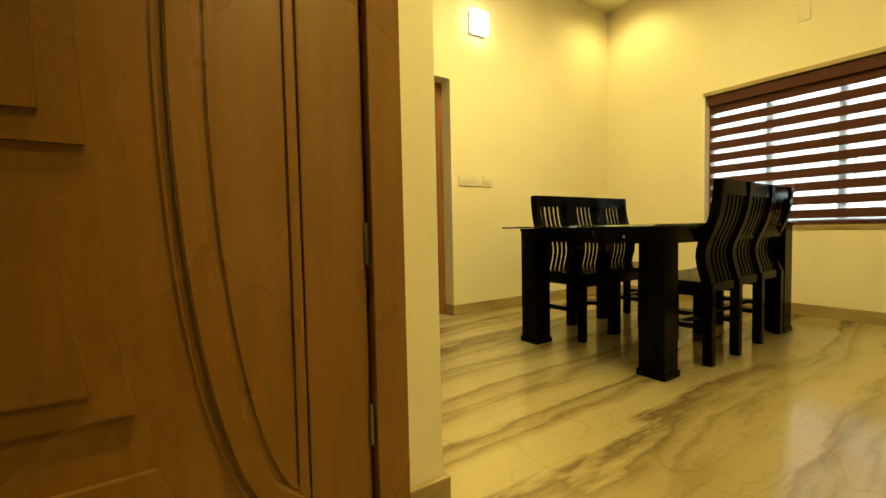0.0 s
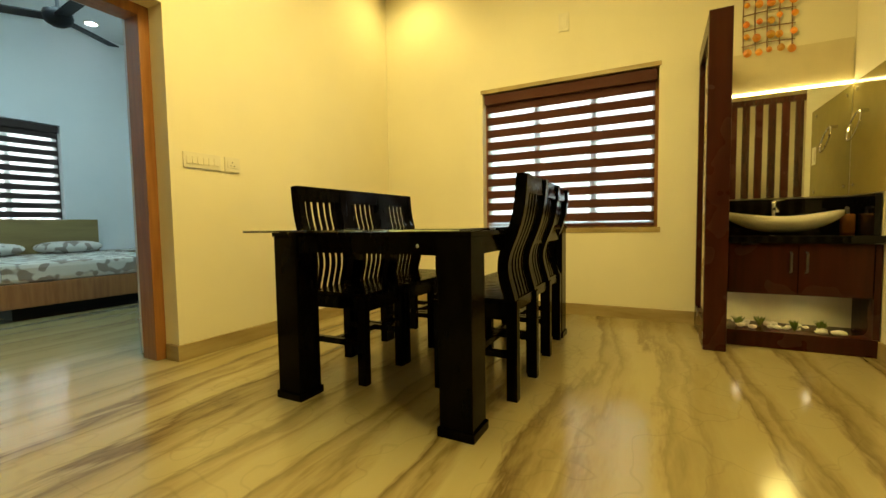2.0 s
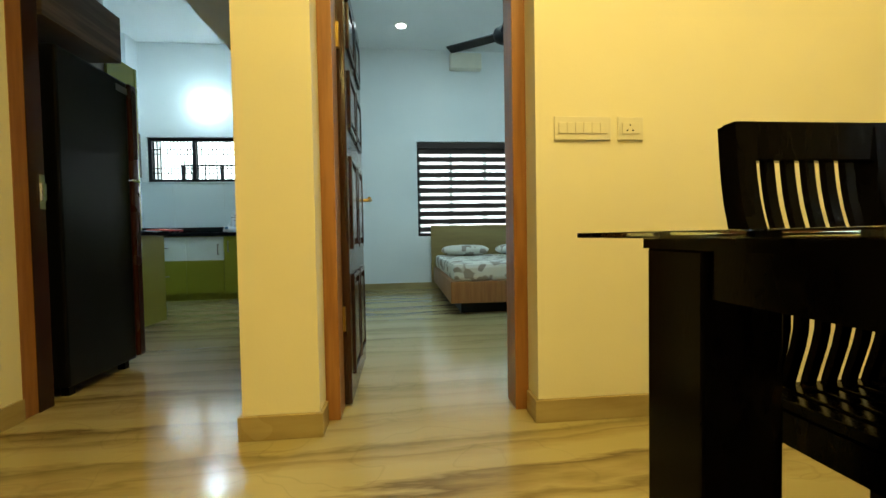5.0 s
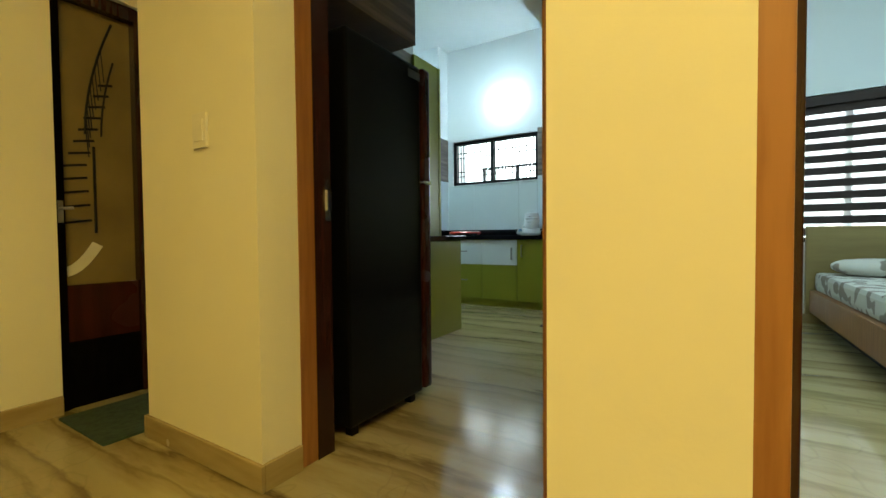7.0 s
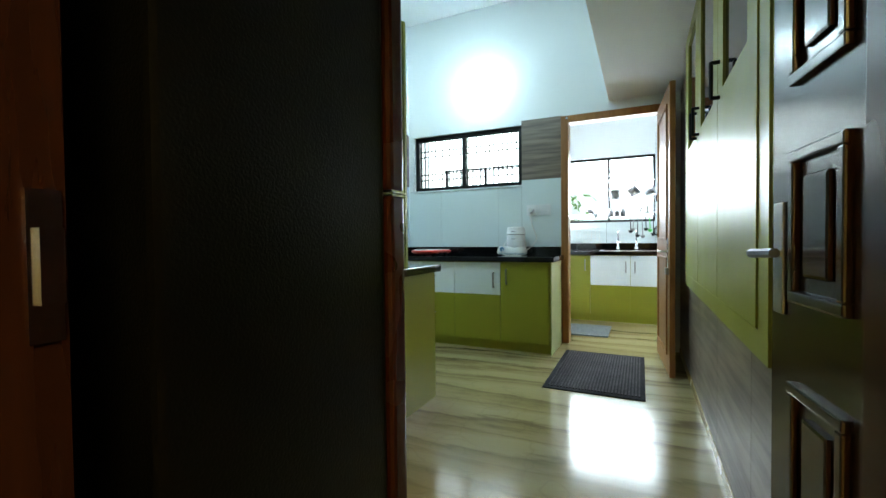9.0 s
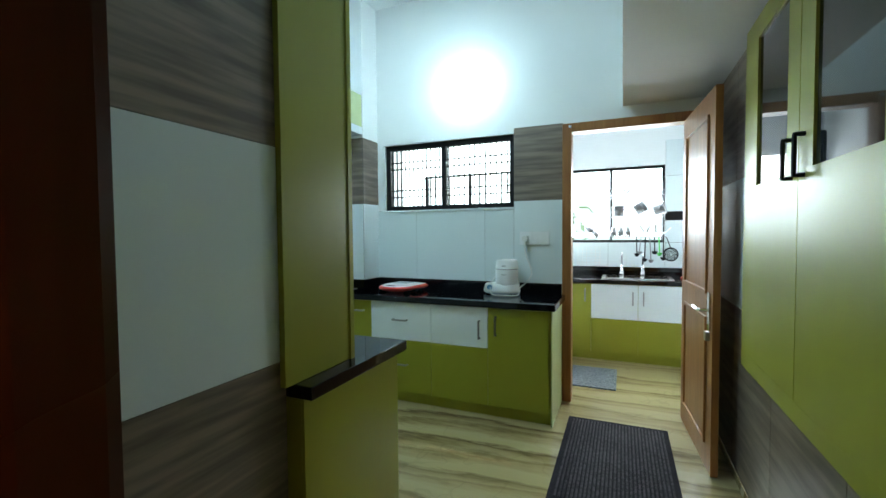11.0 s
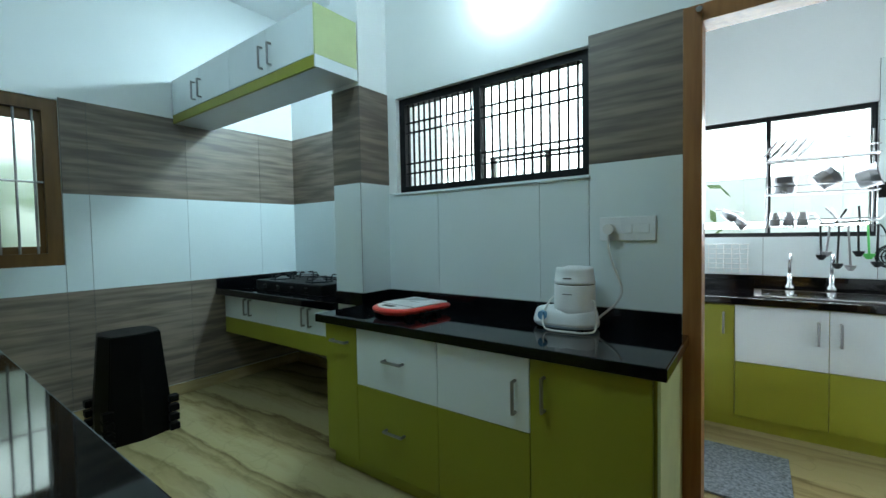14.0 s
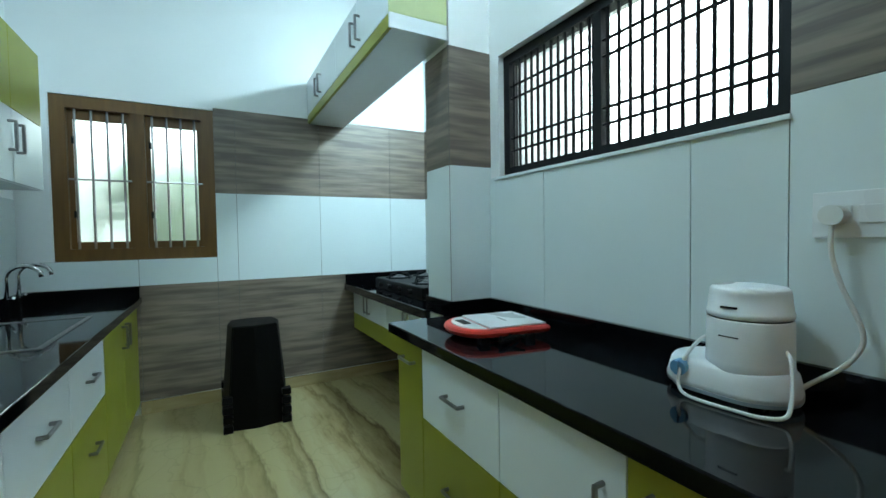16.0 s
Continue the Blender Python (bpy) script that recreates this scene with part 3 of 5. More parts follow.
for shift, wide, deep in ((0.0, 0.046, 0.034), (0.046, 0.014, 0.012), (-0.040, 0.012, 0.010)):
    bm = bmesh.new()
    ribbon(bm, [(bow(z) + shift, 0.194, z) for z in [0.17 + 1.86 * k / 40 for k in range(41)]], deep, wide, (0, 1, 0))
    bmesh.ops.bevel(bm, geom=list(bm.edges), offset=0.004, segments=3, affect="EDGES")
    part("moulding", bm, DOORWOOD, leaf, "long bowed wooden moulding")
for x, wide in ((1.004, 0.022), (1.030, 0.008)):
    part("moulding", boxes((x, 0.185, 0.02, x + wide, 0.196, 2.03), bevel=0.004), DOORWOOD, leaf)
for z0, z1 in ((0.06, 0.335), (0.45, 0.78), (0.925, 1.25), (1.38, 1.70), (1.80, 1.98)):
    bm = bmesh.new()
    bow_field(bm, 0.30, z0, z1, 0.145, 0.196, 0.181)
    bow_field(bm, 0.31, z0 + 0.018, z1 - 0.018, 0.163, 0.182, 0.187)
    bow_field(bm, 0.345, z0 + 0.05, z1 - 0.05, 0.198, 0.184, 0.170)
    part("panel", bm, DOORWOOD, leaf)
for z in (0.30, 0.74, 1.70):
    bm = bmesh.new()
    tube(bm, [(1.182, 0.190, z - 0.05), (1.182, 0.190, z + 0.05)], 0.007)
    under("hinge", bm, STEEL, d, "steel butt hinge")

# stair door with line work of a winding stair in its glass
DX, DY = -0.42, 0.12
d = thing("door_5", (-0.4, 2.6, 0), "dark framed glazed stair door with a winding stair behind", "door", kind="structure")
under("stile", boxes((-0.42, 2.22, 0, -0.33, 2.262, 2.15), bevel=0.004), BLACKWOOD, d)
under("stile", boxes((-0.42, 2.585, 0, -0.33, 2.62, 2.15), bevel=0.004), DARKWOOD, d)
under("rail", boxes((-0.42, 2.262, 2.08, -0.33, 2.585, 2.15)), DARKWOOD, d)
under("bottom_panel", boxes((-0.41, 2.262, 0.34, -0.36, 2.585, 0.63)), RUSSET, d, "dark red brown lower panel")
under("kick_board", boxes((-0.41, 2.262, 0.0, -0.35, 2.585, 0.34)), BLACKWOOD, d)
pane = under("pane", boxes((-0.40, 2.262, 0.63, -0.39, 2.585, 2.08)), material("muted_ochre_board", (0.22, 0.16, 0.05), 0.35, colour2=(0.16, 0.115, 0.035), scale=3), d, "ochre glazed pane showing a winding stair")
for i in range(12):
    u = i / 11
    z = 0.95 + 0.74 * u ** 0.92
    y0 = 2.272 + 0.16 * max(0.0, u - 0.35) / 0.65
    y1 = y0 + 0.115 - 0.05 * u
    bm = bmesh.new()
    ribbon(bm, [(-0.386, y0 + (y1 - y0) * k / 4, z + 0.022 * math.sin(0.9 * k / 4)) for k in range(5)], 0.006, 0.012, (1, 0, 0))
    part("tread", bm, IRON, pane)
bm = bmesh.new()
tube(bm, [(-0.385, 2.405, z) for z in (0.90, 1.1, 1.25, 1.36)], 0.007)
under("newel", bm, IRON, d)
bm = bmesh.new()
rail = [(-0.385, 2.37 + 0.13 * u ** 1.8, 1.42 + 0.62 * u) for u in [k / 12 for k in range(13)]]
tube(bm, rail, 0.006)
tube(bm, [(x, y + 0.07, z) for x, y, z in rail[:9]], 0.005)
under("stair_rail", bm, IRON, d, "thin dark winding stair rail")
for k in range(1, 10):
    bm = bmesh.new()
    tube(bm, [rail[k], (-0.385, rail[k][1] + 0.012, rail[k][2] - 0.17)], 0.0028, 5)
    under("baluster", bm, IRON, d)
bm = bmesh.new()
ribbon(bm, [(-0.386, 2.275 + 0.135 * k / 8, 0.70 + 0.14 * (k / 8) ** 1.7) for k in range(9)], 0.006, 0.05, (1, 0, 0))
under("landing_edge", bm, CARVED, d, "pale curved landing edge")
bm = bmesh.new()
tube(bm, [(-0.33, 2.243, 1.02), (-0.30, 2.243, 1.02), (-0.295, 2.285, 1.025)], 0.008)
box(bm, -0.332, 2.232, 0.95, -0.326, 2.254, 1.06)
under("handle", bm, STEEL, d)
d.location = d.location + Vector((DX, DY, 0)) * K
structure("wall_stair_back", boxes((-1.4, 2.2, 0, -1.25, 3.3, 3.2)), PLASTER, "cream wall behind the stair door")


# ---- windows ----
def zebra_blind(name, plane, a0, a1, z0, z1, mat, label, n):
    """A day-and-night blind: dark fabric bands with sheer gaps, a cassette above and a bottom bar. plane: (axis, face, way out into the room)."""
    axis, face, out = plane
    def slab(u0, w0, v0, u1, w1, v1, bev=0.0):
        lo, hi = sorted((face + out * w0, face + out * w1))
        return boxes((u0, lo, v0, u1, hi, v1) if axis == "y" else (lo, u0, v0, hi, u1, v1), bevel=bev)
    b = thing(name, (face, (a0 + a1) / 2, z0) if axis == "x" else ((a0 + a1) / 2, face, z0), label, "window blind")
    under("cassette", slab(a0, 0.0, z1 - 0.09, a1, 0.06, z1, 0.006), mat, b)
    pitch = (z1 - 0.09 - z0) / n
    for i in range(n):
        z = z0 + pitch * i
        under("slat", slab(a0 + 0.01, 0.020, z + pitch * 0.36, a1 - 0.01, 0.023, z + pitch), mat, b)
    under("bottom_bar", slab(a0 + 0.01, 0.014, z0, a1 - 0.01, 0.030, z0 + 0.022, 0.003), mat, b)
    under("sheer", slab(a0 + 0.012, 0.010, z0 + 0.01, a1 - 0.012, 0.0105, z1 - 0.09), SHEER, b, "thin white sheer fabric")
    return b


SHEER = bpy.data.materials.new("sheer_fabric")
SHEER.use_nodes = True
nt = SHEER.node_tree
tr, tp, mx = nt.nodes.new("ShaderNodeBsdfTranslucent"), nt.nodes.new("ShaderNodeBsdfTransparent"), nt.nodes.new("ShaderNodeMixShader")
tr.inputs[0].default_value = (0.8, 0.8, 0.8, 1)
mx.inputs[0].default_value = 0.45
nt.links.new(tp.outputs[0], mx.inputs[1])
nt.links.new(tr.outputs[0], mx.inputs[2])
nt.links.new(mx.outputs[0], nt.nodes["Material Output"].inputs[0])


def window(name, plane, a0, a1, z0, z1, depth, mat, label, mullions, w=0.05, bars=None, glass=GLASS):
    """A framed window in its opening, with mullions at given runs, panes and, if wanted, bars (count across, heights of cross rods, radius)."""
    axis, face, out = plane
    def row(u0, w0, v0, u1, w1, v1):
        lo, hi = sorted((face + out * w0, face + out * w1))
        return (u0, lo, v0, u1, hi, v1) if axis == "y" else (lo, u0, v0, hi, u1, v1)
    wnd = thing(name, (face, (a0 + a1) / 2, z0) if axis == "x" else ((a0 + a1) / 2, face, z0), label, "window", kind="structure")
    under("window_frame", boxes(row(a0, 0, z0, a1, depth, z0 + w), row(a0, 0, z1 - w, a1, depth, z1), row(a0, 0, z0 + w, a0 + w, depth, z1 - w), row(a1 - w, 0, z0 + w, a1, depth, z1 - w)), mat, wnd)
    edges = [a0 + w] + [v for m in mullions for v in (m - w / 2, m + w / 2)] + [a1 - w]
    for m in mullions:
        under("mullion", boxes(row(m - w / 2, 0.002, z0 + w, m + w / 2, depth - 0.002, z1 - w)), mat, wnd)
    for i in range(0, len(edges), 2):
        u0, u1 = edges[i], edges[i + 1]
        p = under("pane", boxes(row(u0, depth * 0.4, z0 + w, u1, depth * 0.4 + 0.005, z1 - w)), glass, wnd)
        p.visible_shadow = False
        if bars:
            count, heights, r, bmat = bars
            for k in range(count):
                u = u0 + (u1 - u0) * (k + 0.5) / count
                bm = bmesh.new()
                c = face + out * depth * 0.75
                tube(bm, [(u, c, z0 + w), (u, c, z1 - w)] if axis == "y" else [(c, u, z0 + w), (c, u, z1 - w)], r, 6)
                under("bar", bm, bmat, wnd)
            for h in heights:
                bm = bmesh.new()
                z = z0 + w + (z1 - z0 - 2 * w) * h
                tube(bm, [(u0, c, z), (u1, c, z)] if axis == "y" else [(c, u0, z), (c, u1, z)], r * 0.9, 6)
                under("cross_bar", bm, bmat, wnd)
    return wnd


window("window_1", ("x", 5.28, -1), -0.22, 1.235, 0.74, 1.98, 0.05, TEAK, "brown framed dining window behind a blind", (0.27, 0.75), bars=(4, (0.3, 0.6), 0.007, STEEL))
structure("window_sill_1", boxes((5.135, -0.24, 0.70, 5.34, 1.255, 0.742), (5.13, -0.235, 1.975, 5.22, 1.25, 2.01), bevel=0.004), SKIRT, "brown stone sill and trim of the dining window", "window sill")
zebra_blind("window_blind", ("x", 5.215, -1), -0.205, 1.22, 0.755, 1.97, MAROON, "maroon striped day and night blind lowered over the window", 10)
window("window_2", ("y", 7.0, -1), 2.62, 4.16, 0.78, 2.17, 0.05, IRON, "dark framed bedroom window behind a blind", (3.13, 3.65), bars=(4, (0.3, 0.6), 0.007, STEEL))
zebra_blind("window_blind", ("y", 6.92, -1), 2.635, 4.145, 0.80, 2.16, BROWNBLIND, "dark brown striped blind over the bedroom window", 11)
window("window_3", ("y", 6.93, -1), -1.10, 0.16, 1.59, 2.21, 0.06, IRON, "black framed high kitchen window with a welded grille", (-0.50,), 0.045, (12, (0.16, 0.28, 0.66, 0.78), 0.007, IRON))
structure("window_sill_2", boxes((-1.12, 6.816, 1.576, 0.165, 6.93, 1.591), bevel=0.003), TILE, "white tiled sill of the kitchen window", "window sill")
west_window = window("window_4", ("x", -3.2, 1), 4.57, 5.55, 1.15, 2.30, 0.085, FRAMEBROWN, "brown wooden kitchen window with steel bars and frosted panes", (5.06,), 0.085, (4, (0.5,), 0.008, STEEL), FROST)
for a0, a1 in ((4.655, 5.0175), (5.1025, 5.465)):
    z0, z1 = 1.235, 2.215
    sash = under("sash", boxes((-3.185, a0, z0, -3.158, a1, z0 + 0.05), (-3.185, a0, z1 - 0.07, -3.158, a1, z1), (-3.185, a0, z0 + 0.05, -3.158, a0 + 0.03, z1 - 0.07), (-3.185, a1 - 0.03, z0 + 0.05, -3.158, a1, z1 - 0.07)), FRAMEBROWN, west_window, "brown wooden sash round a frosted pane")
    for z in (z0 + 0.22, z1 - 0.24):
        part("catch", boxes((-3.158, a0 + 0.02, z, -3.150, a0 + 0.035, z + 0.05)), IRON, sash)
window("window_5", ("y", 8.76, -1), 0.30, 1.445, 1.25, 2.13, 0.05, IRON, "black framed utility window onto bright daylight", (0.878,), 0.03, (2, (0.5,), 0.004, CORD))
window("window_6", ("y", 8.76, -1), 1.70, 2.3, 1.25, 2.13, 0.05, IRON, "black framed narrow utility window", (), 0.03)

# ---- outside ----
for nm, row in (("backdrop", (-8, 11.6, -0.2, 9, 11.7, 6)), ("backdrop", (-7.1, 2, -0.2, -7.0, 11.6, 6)), ("backdrop", (7.5, -4, -0.2, 7.6, 11.6, 6))):
    structure(nm, boxes(row), HAZE, "hazy bright daylight beyond the windows", "backdrop")

# ---- dining room things ----
t = thing("dining_table", (3.7, 0.87, 0), "black wooden dining table with a green edged glass top", "table")
for x in (2.79, 4.33):
    for y in (0.345, 1.185):
        leg = under("leg", boxes((x, y, 0.035, x + 0.13, y + 0.135, 0.745), bevel=0.004), BLACKWOOD, t)
        part("foot", boxes((x - 0.008, y - 0.008, 0.0, x + 0.138, y + 0.143, 0.035), bevel=0.004), BLACKWOOD, leg)
under("apron", boxes((2.80, 0.47, 0.675, 2.83, 1.19, 0.745)), BLACKWOOD, t)
under("apron", boxes((4.42, 0.47, 0.675, 4.45, 1.19, 0.745)), BLACKWOOD, t)
under("apron", boxes((2.92, 0.36, 0.675, 4.33, 0.39, 0.745)), BLACKWOOD, t)
under("apron", boxes((2.92, 1.275, 0.675, 4.33, 1.305, 0.745)), BLACKWOOD, t)
under("top_board", boxes((2.785, 0.34, 0.745, 4.465, 1.325, 0.762)), BLACKWOOD, t)
g = under("glass_top", boxes((2.70, 0.345, 0.764, 4.55, 1.41, 0.774), bevel=0.002), TABLEGLASS, t, "thick glass top with a green edge")
bm = bmesh.new()
lathe(bm, [(0.003, 0), (0.008, 0.005), (0.008, 0.010), (0.003, 0.013)], (0, 0, 0), 10)
bmesh.ops.rotate(bm, matrix=Matrix.Rotation(radians(-90), 3, "Y"), verts=bm.verts)
bmesh.ops.translate(bm, vec=(2.797, 0.56, 0.71), verts=bm.verts)
under("knob", bm, CHROME, t, "small chrome knob")

c = thing("dining_chair", (3.27, 0.345, 0), "black wooden dining chair with curved slatted back", "chair", "chairs round the table")
W = 0.37


def back_curve(x, z0=0.42, z1=0.90, n=14):
    """The side view of the back: it swings out above the seat and in again towards the top."""
    out = []
    for i in range(n + 1):
        z = z0 + (z1 - z0) * i / n
        u = (z - 0.42) / 0.58
        out.append((x, 0.350 + 0.062 * math.exp(-((z - 0.61) / 0.15) ** 2) - 0.04 * u, z))
    return out


X0 = 3.19
for x in (X0 + 0.022, X0 + W - 0.022):
    bm = bmesh.new()
    ribbon(bm, back_curve(x, 0.42, 1.0), 0.042, 0.05, (1, 0, 0))
    under("stile", bm, BLACKWOOD, c)
    under("leg", boxes((x - 0.022, 0.335, 0, x + 0.022, 0.385, 0.45), bevel=0.003), BLACKWOOD, c)
    under("leg", boxes((x - 0.022, 0.70, 0, x + 0.022, 0.748, 0.43), bevel=0.003), BLACKWOOD, c)
    under("seat_rail", boxes((x - 0.018, 0.385, 0.375, x + 0.018, 0.70, 0.435)), BLACKWOOD, c)
    under("stretcher", boxes((x - 0.014, 0.385, 0.19, x + 0.014, 0.70, 0.22)), BLACKWOOD, c)
under("top_rail", boxes((X0 + 0.001, 0.298, 0.92, X0 + W - 0.001, 0.334, 1.003), bevel=0.004), BLACKWOOD, c)
under("back_rail", boxes((X0 + 0.04, 0.35, 0.40, X0 + W - 0.04, 0.385, 0.45)), BLACKWOOD, c)
under("front_rail", boxes((X0 + 0.04, 0.705, 0.365, X0 + W - 0.04, 0.74, 0.432)), BLACKWOOD, c)
under("stretcher", boxes((X0 + 0.04, 0.53, 0.19, X0 + W - 0.04, 0.56, 0.22)), BLACKWOOD, c)
for i in range(5):
    bm = bmesh.new()
    ribbon(bm, back_curve(X0 + 0.0905 + i * 0.0473, 0.43, 0.93), 0.022, 0.014, (1, 0, 0))
    under("back_slat", bm, BLACKWOOD, c)
for i in range(7):
    under("seat_slat", boxes((X0 + 0.005 + i * 0.0525, 0.375, 0.435, X0 + 0.044 + i * 0.0525, 0.752, 0.456), bevel=0.003), BLACKWOOD, c)
c.location.y = 0.315 * K
for i in (1, 2):
    copy_thing(c, pose((3.27 + i * 0.374) * K, (0.315 + i * 0.02) * K, 0))
for i in range(3):
    copy_thing(c, pose((3.347 + i * 0.374) * K, 1.43 * K, 0, 0, 0, 180))


def switch_plate(plane, u0, u1, z0, z1, n, label, mat=SWITCH, socket=False, margin=0.025):
    axis, face, out = plane
    def row(a0, w0, v0, a1, w1, v1):
        lo, hi = sorted((face + out * w0, face + out * w1))
        return (a0, lo, v0, a1, hi, v1) if axis == "y" else (lo, a0, v0, hi, a1, v1)
    p = thing("switch_plate", (face, (u0 + u1) / 2, z0) if axis == "x" else ((u0 + u1) / 2, face, z0), label, "switch")
    under("plate", boxes(row(u0, 0, z0, u1, 0.010, z1), bevel=0.003), mat, p)
    step = (u1 - u0 - 0.03) / n
    for i in range(n):
        under("rocker", boxes(row(u0 + 0.017 + i * step, 0.008, z0 + margin, u0 + 0.013 + (i + 1) * step - (margin - 0.025), 0.014, z1 - margin), bevel=0.002), mat, p)
    if socket:
        c0 = u1 - 0.06
        under("pin_hole", boxes(*[row(c0 + d * 0.012 - 0.003, 0.0135, (z0 + z1) / 2 + e, c0 + d * 0.012 + 0.003, 0.0150, (z0 + z1) / 2 + e + 0.006) for d, e in ((-1, -0.012), (1, -0.012), (0, 0.01))]), PLASTIC, p)
    return p


switch_plate(("y", 2.29, -1), 2.985, 3.225, 1.155, 1.25, 6, "long ivory switch plate on the cream wall")
switch_plate(("y", 2.29, -1), 3.255, 3.365, 1.155, 1.25, 1, "small ivory socket plate on the cream wall", socket=True)
switch_plate(("y", 2.45, -1), 0.33, 0.42, 1.20, 1.33, 1, "ivory switch plate beside the kitchen doorway")
switch_plate(("x", 5.14, -1), 0.455, 0.54, 2.38, 2.53, 1, "ivory blank plate high on the wall")

l = thing("wall_lamp", (3.22, 2.27, 2.5), "square frosted wall lamp, lit, on the cream wall", "wall lamp")
under("back_plate", boxes((3.12, 2.265, 2.50, 3.30, 2.29, 2.70), bevel=0.004), SWITCH, l)
under("shade", boxes((3.12, 2.215, 2.50, 3.30, 2.265, 2.70), bevel=0.012), LAMPWHITE, l, "glowing frosted glass shade")

# vanity and its screen
p = thing("partition_screen", (4.78, -0.5, 0), "red brown framed screen with a cream etched floral panel", "screen")
under("stile", boxes((4.41, -0.60, 0, 4.47, -0.48, 2.01), bevel=0.004), RUSSET, p)
under("stile", boxes((5.06, -0.57, 0, 5.125, -0.48, 2.01), bevel=0.004), RUSSET, p)
under("rail", boxes((4.47, -0.57, 1.90, 5.06, -0.48, 2.01), bevel=0.004), RUSSET, p)
under("rail", boxes((4.47, -0.57, 0.0, 5.06, -0.48, 0.16), bevel=0.004), RUSSET, p)
pan = under("panel", boxes((4.47, -0.535, 0.16, 5.06, -0.515, 1.90)), CARVED, p, "cream etched panel")
rnd = random.Random(4)
for k in range(26):
    cx, cz, r = rnd.uniform(4.53, 5.0), 0.25 + k * 0.062, rnd.uniform(0.02, 0.05)
    bm = bmesh.new()
    for j in range(5):
        a = j * 2 * math.pi / 5 + k
        ribbon(bm, [(cx, -0.512, cz), (cx + r * 0.5 * math.cos(a), -0.510, cz + r * 0.5 * math.sin(a)), (cx + r * math.cos(a), -0.512, cz + r * math.sin(a))], 0.004, r * 0.55, (0, 1, 0))
    part("petal", bm, material("etched_motif_%d" % (k % 2), (0.42, 0.34, 0.16), 0.5) if k < 2 else bpy.data.materials["etched_motif_%d" % (k % 2)], pan)

v = thing("vanity_unit", (4.87, -0.95, 0), "red brown wash basin cabinet with a lit pebble niche", "vanity cabinet")
YA, YB, XF = -1.34, -0.605, 4.62
under("plinth", boxes((XF - 0.01, YA, 0.0, 5.135, YB, 0.10)), RUSSET, v)
under("side", boxes((XF, YA, 0.10, 5.135, YA + 0.03, 0.64)), RUSSET, v)
under("side", boxes((XF, YB - 0.02, 0.10, 5.135, YB, 0.64)), RUSSET, v)
under("body", boxes((XF + 0.02, YA + 0.03, 0.33, 5.135, YB - 0.02, 0.64)), RUSSET, v)
under("niche_back", boxes((4.92, YA + 0.03, 0.10, 4.94, YB - 0.02, 0.33)), CARVED, v)
for y in (-0.70, -1.06):
    bm = bmesh.new()
    lathe(bm, [(0.018, 0), (0.022, 0.006)], (4.74, y, 0.323), 14)
    under("niche_lamp", bm, LAMPWHITE, v, "small lit round lamp")
for y0, y1, hy in ((YA + 0.035, -0.975, -1.01), (-0.97, YB - 0.025, -0.935)):
    dr = under("door", boxes((XF, y0, 0.335, XF + 0.02, y1, 0.635), bevel=0.002), RUSSET, v)
    bm = bmesh.new()
    tube(bm, [(XF, hy, 0.47), (XF - 0.025, hy, 0.475), (XF - 0.025, hy, 0.585), (XF, hy, 0.59)], 0.006)
    part("handle", bm, STEEL, dr, "slim steel handle")
w = thing("basin_worktop", (4.87, -0.95, 0.7), "black granite vanity top with an upstand", "worktop")
under("slab", boxes((XF - 0.03, YA, 0.645, 5.135, YB, 0.69), bevel=0.004), GRANITE, w)
under("upstand", boxes((5.10, YA, 0.69, 5.135, YB, 0.925)), GRANITE, w)
under("upstand", boxes((4.66, YA, 0.69, 5.10, YA + 0.03, 0.925)), GRANITE, w)
b = thing("wash_basin", (4.84, -0.93, 0.69), "cream boat shaped ceramic wash basin on the vanity", "wash basin")
bm = bmesh.new()
grid = []
for i in range(25):
    u = -1 + 2 * i / 24
    ring = []
    wy = 0.19 * math.sqrt(max(0.03, 1 - abs(u) ** 2.4))
    rim, low = 0.115 + 0.035 * u * u, 0.012 + 0.10 * abs(u) ** 2.5
    for j in range(13):
        a = math.pi * j / 12
        ring.append((4.84 + wy * math.cos(a), -0.93 + 0.30 * u, 0.69 + rim - (rim - low) * math.sin(a) ** 0.8))
    for j in range(12, -1, -1):
        a = math.pi * j / 12
        ring.append((4.84 + wy * 0.90 * math.cos(a), -0.93 + 0.285 * u, 0.69 + rim - (rim - low - 0.012) * 0.92 * math.sin(a) ** 0.8))
    grid.append([bm.verts.new(q) for q in ring])
for a, bb in zip(grid, grid[1:]):
    for k in range(26):
        bm.faces.new((a[k], a[(k + 1) % 26], bb[(k + 1) % 26], bb[k]))
bm.faces.new(grid[0])
bm.faces.new(grid[-1][::-1])
under("bowl", bm, CERAMIC, b, smooth=True)
f = thing("tap", (5.06, -0.93, 0.69), "tall chrome pillar tap behind the basin", "tap")
bm = bmesh.new()
lathe(bm, [(0.022, 0), (0.022, 0.02), (0.014, 0.03), (0.014, 0.19), (0.018, 0.20), (0.016, 0.225)], (5.06, -0.93, 0.69), 14)
under("body", bm, CHROME, f, smooth=True)
bm = bmesh.new()
tube(bm, [(5.06, -0.93, 0.855), (4.98, -0.93, 0.86), (4.955, -0.93, 0.84)], 0.010)
under("spout", bm, CHROME, f)
bm = bmesh.new()
tube(bm, [(5.06, -0.93, 0.91), (5.03, -0.985, 0.92)], 0.007)
under("lever", bm, CHROME, f)
s = thing("soap_dispenser", (4.9, -1.27, 0.69), "brown pump soap bottle on the vanity", "soap bottle")
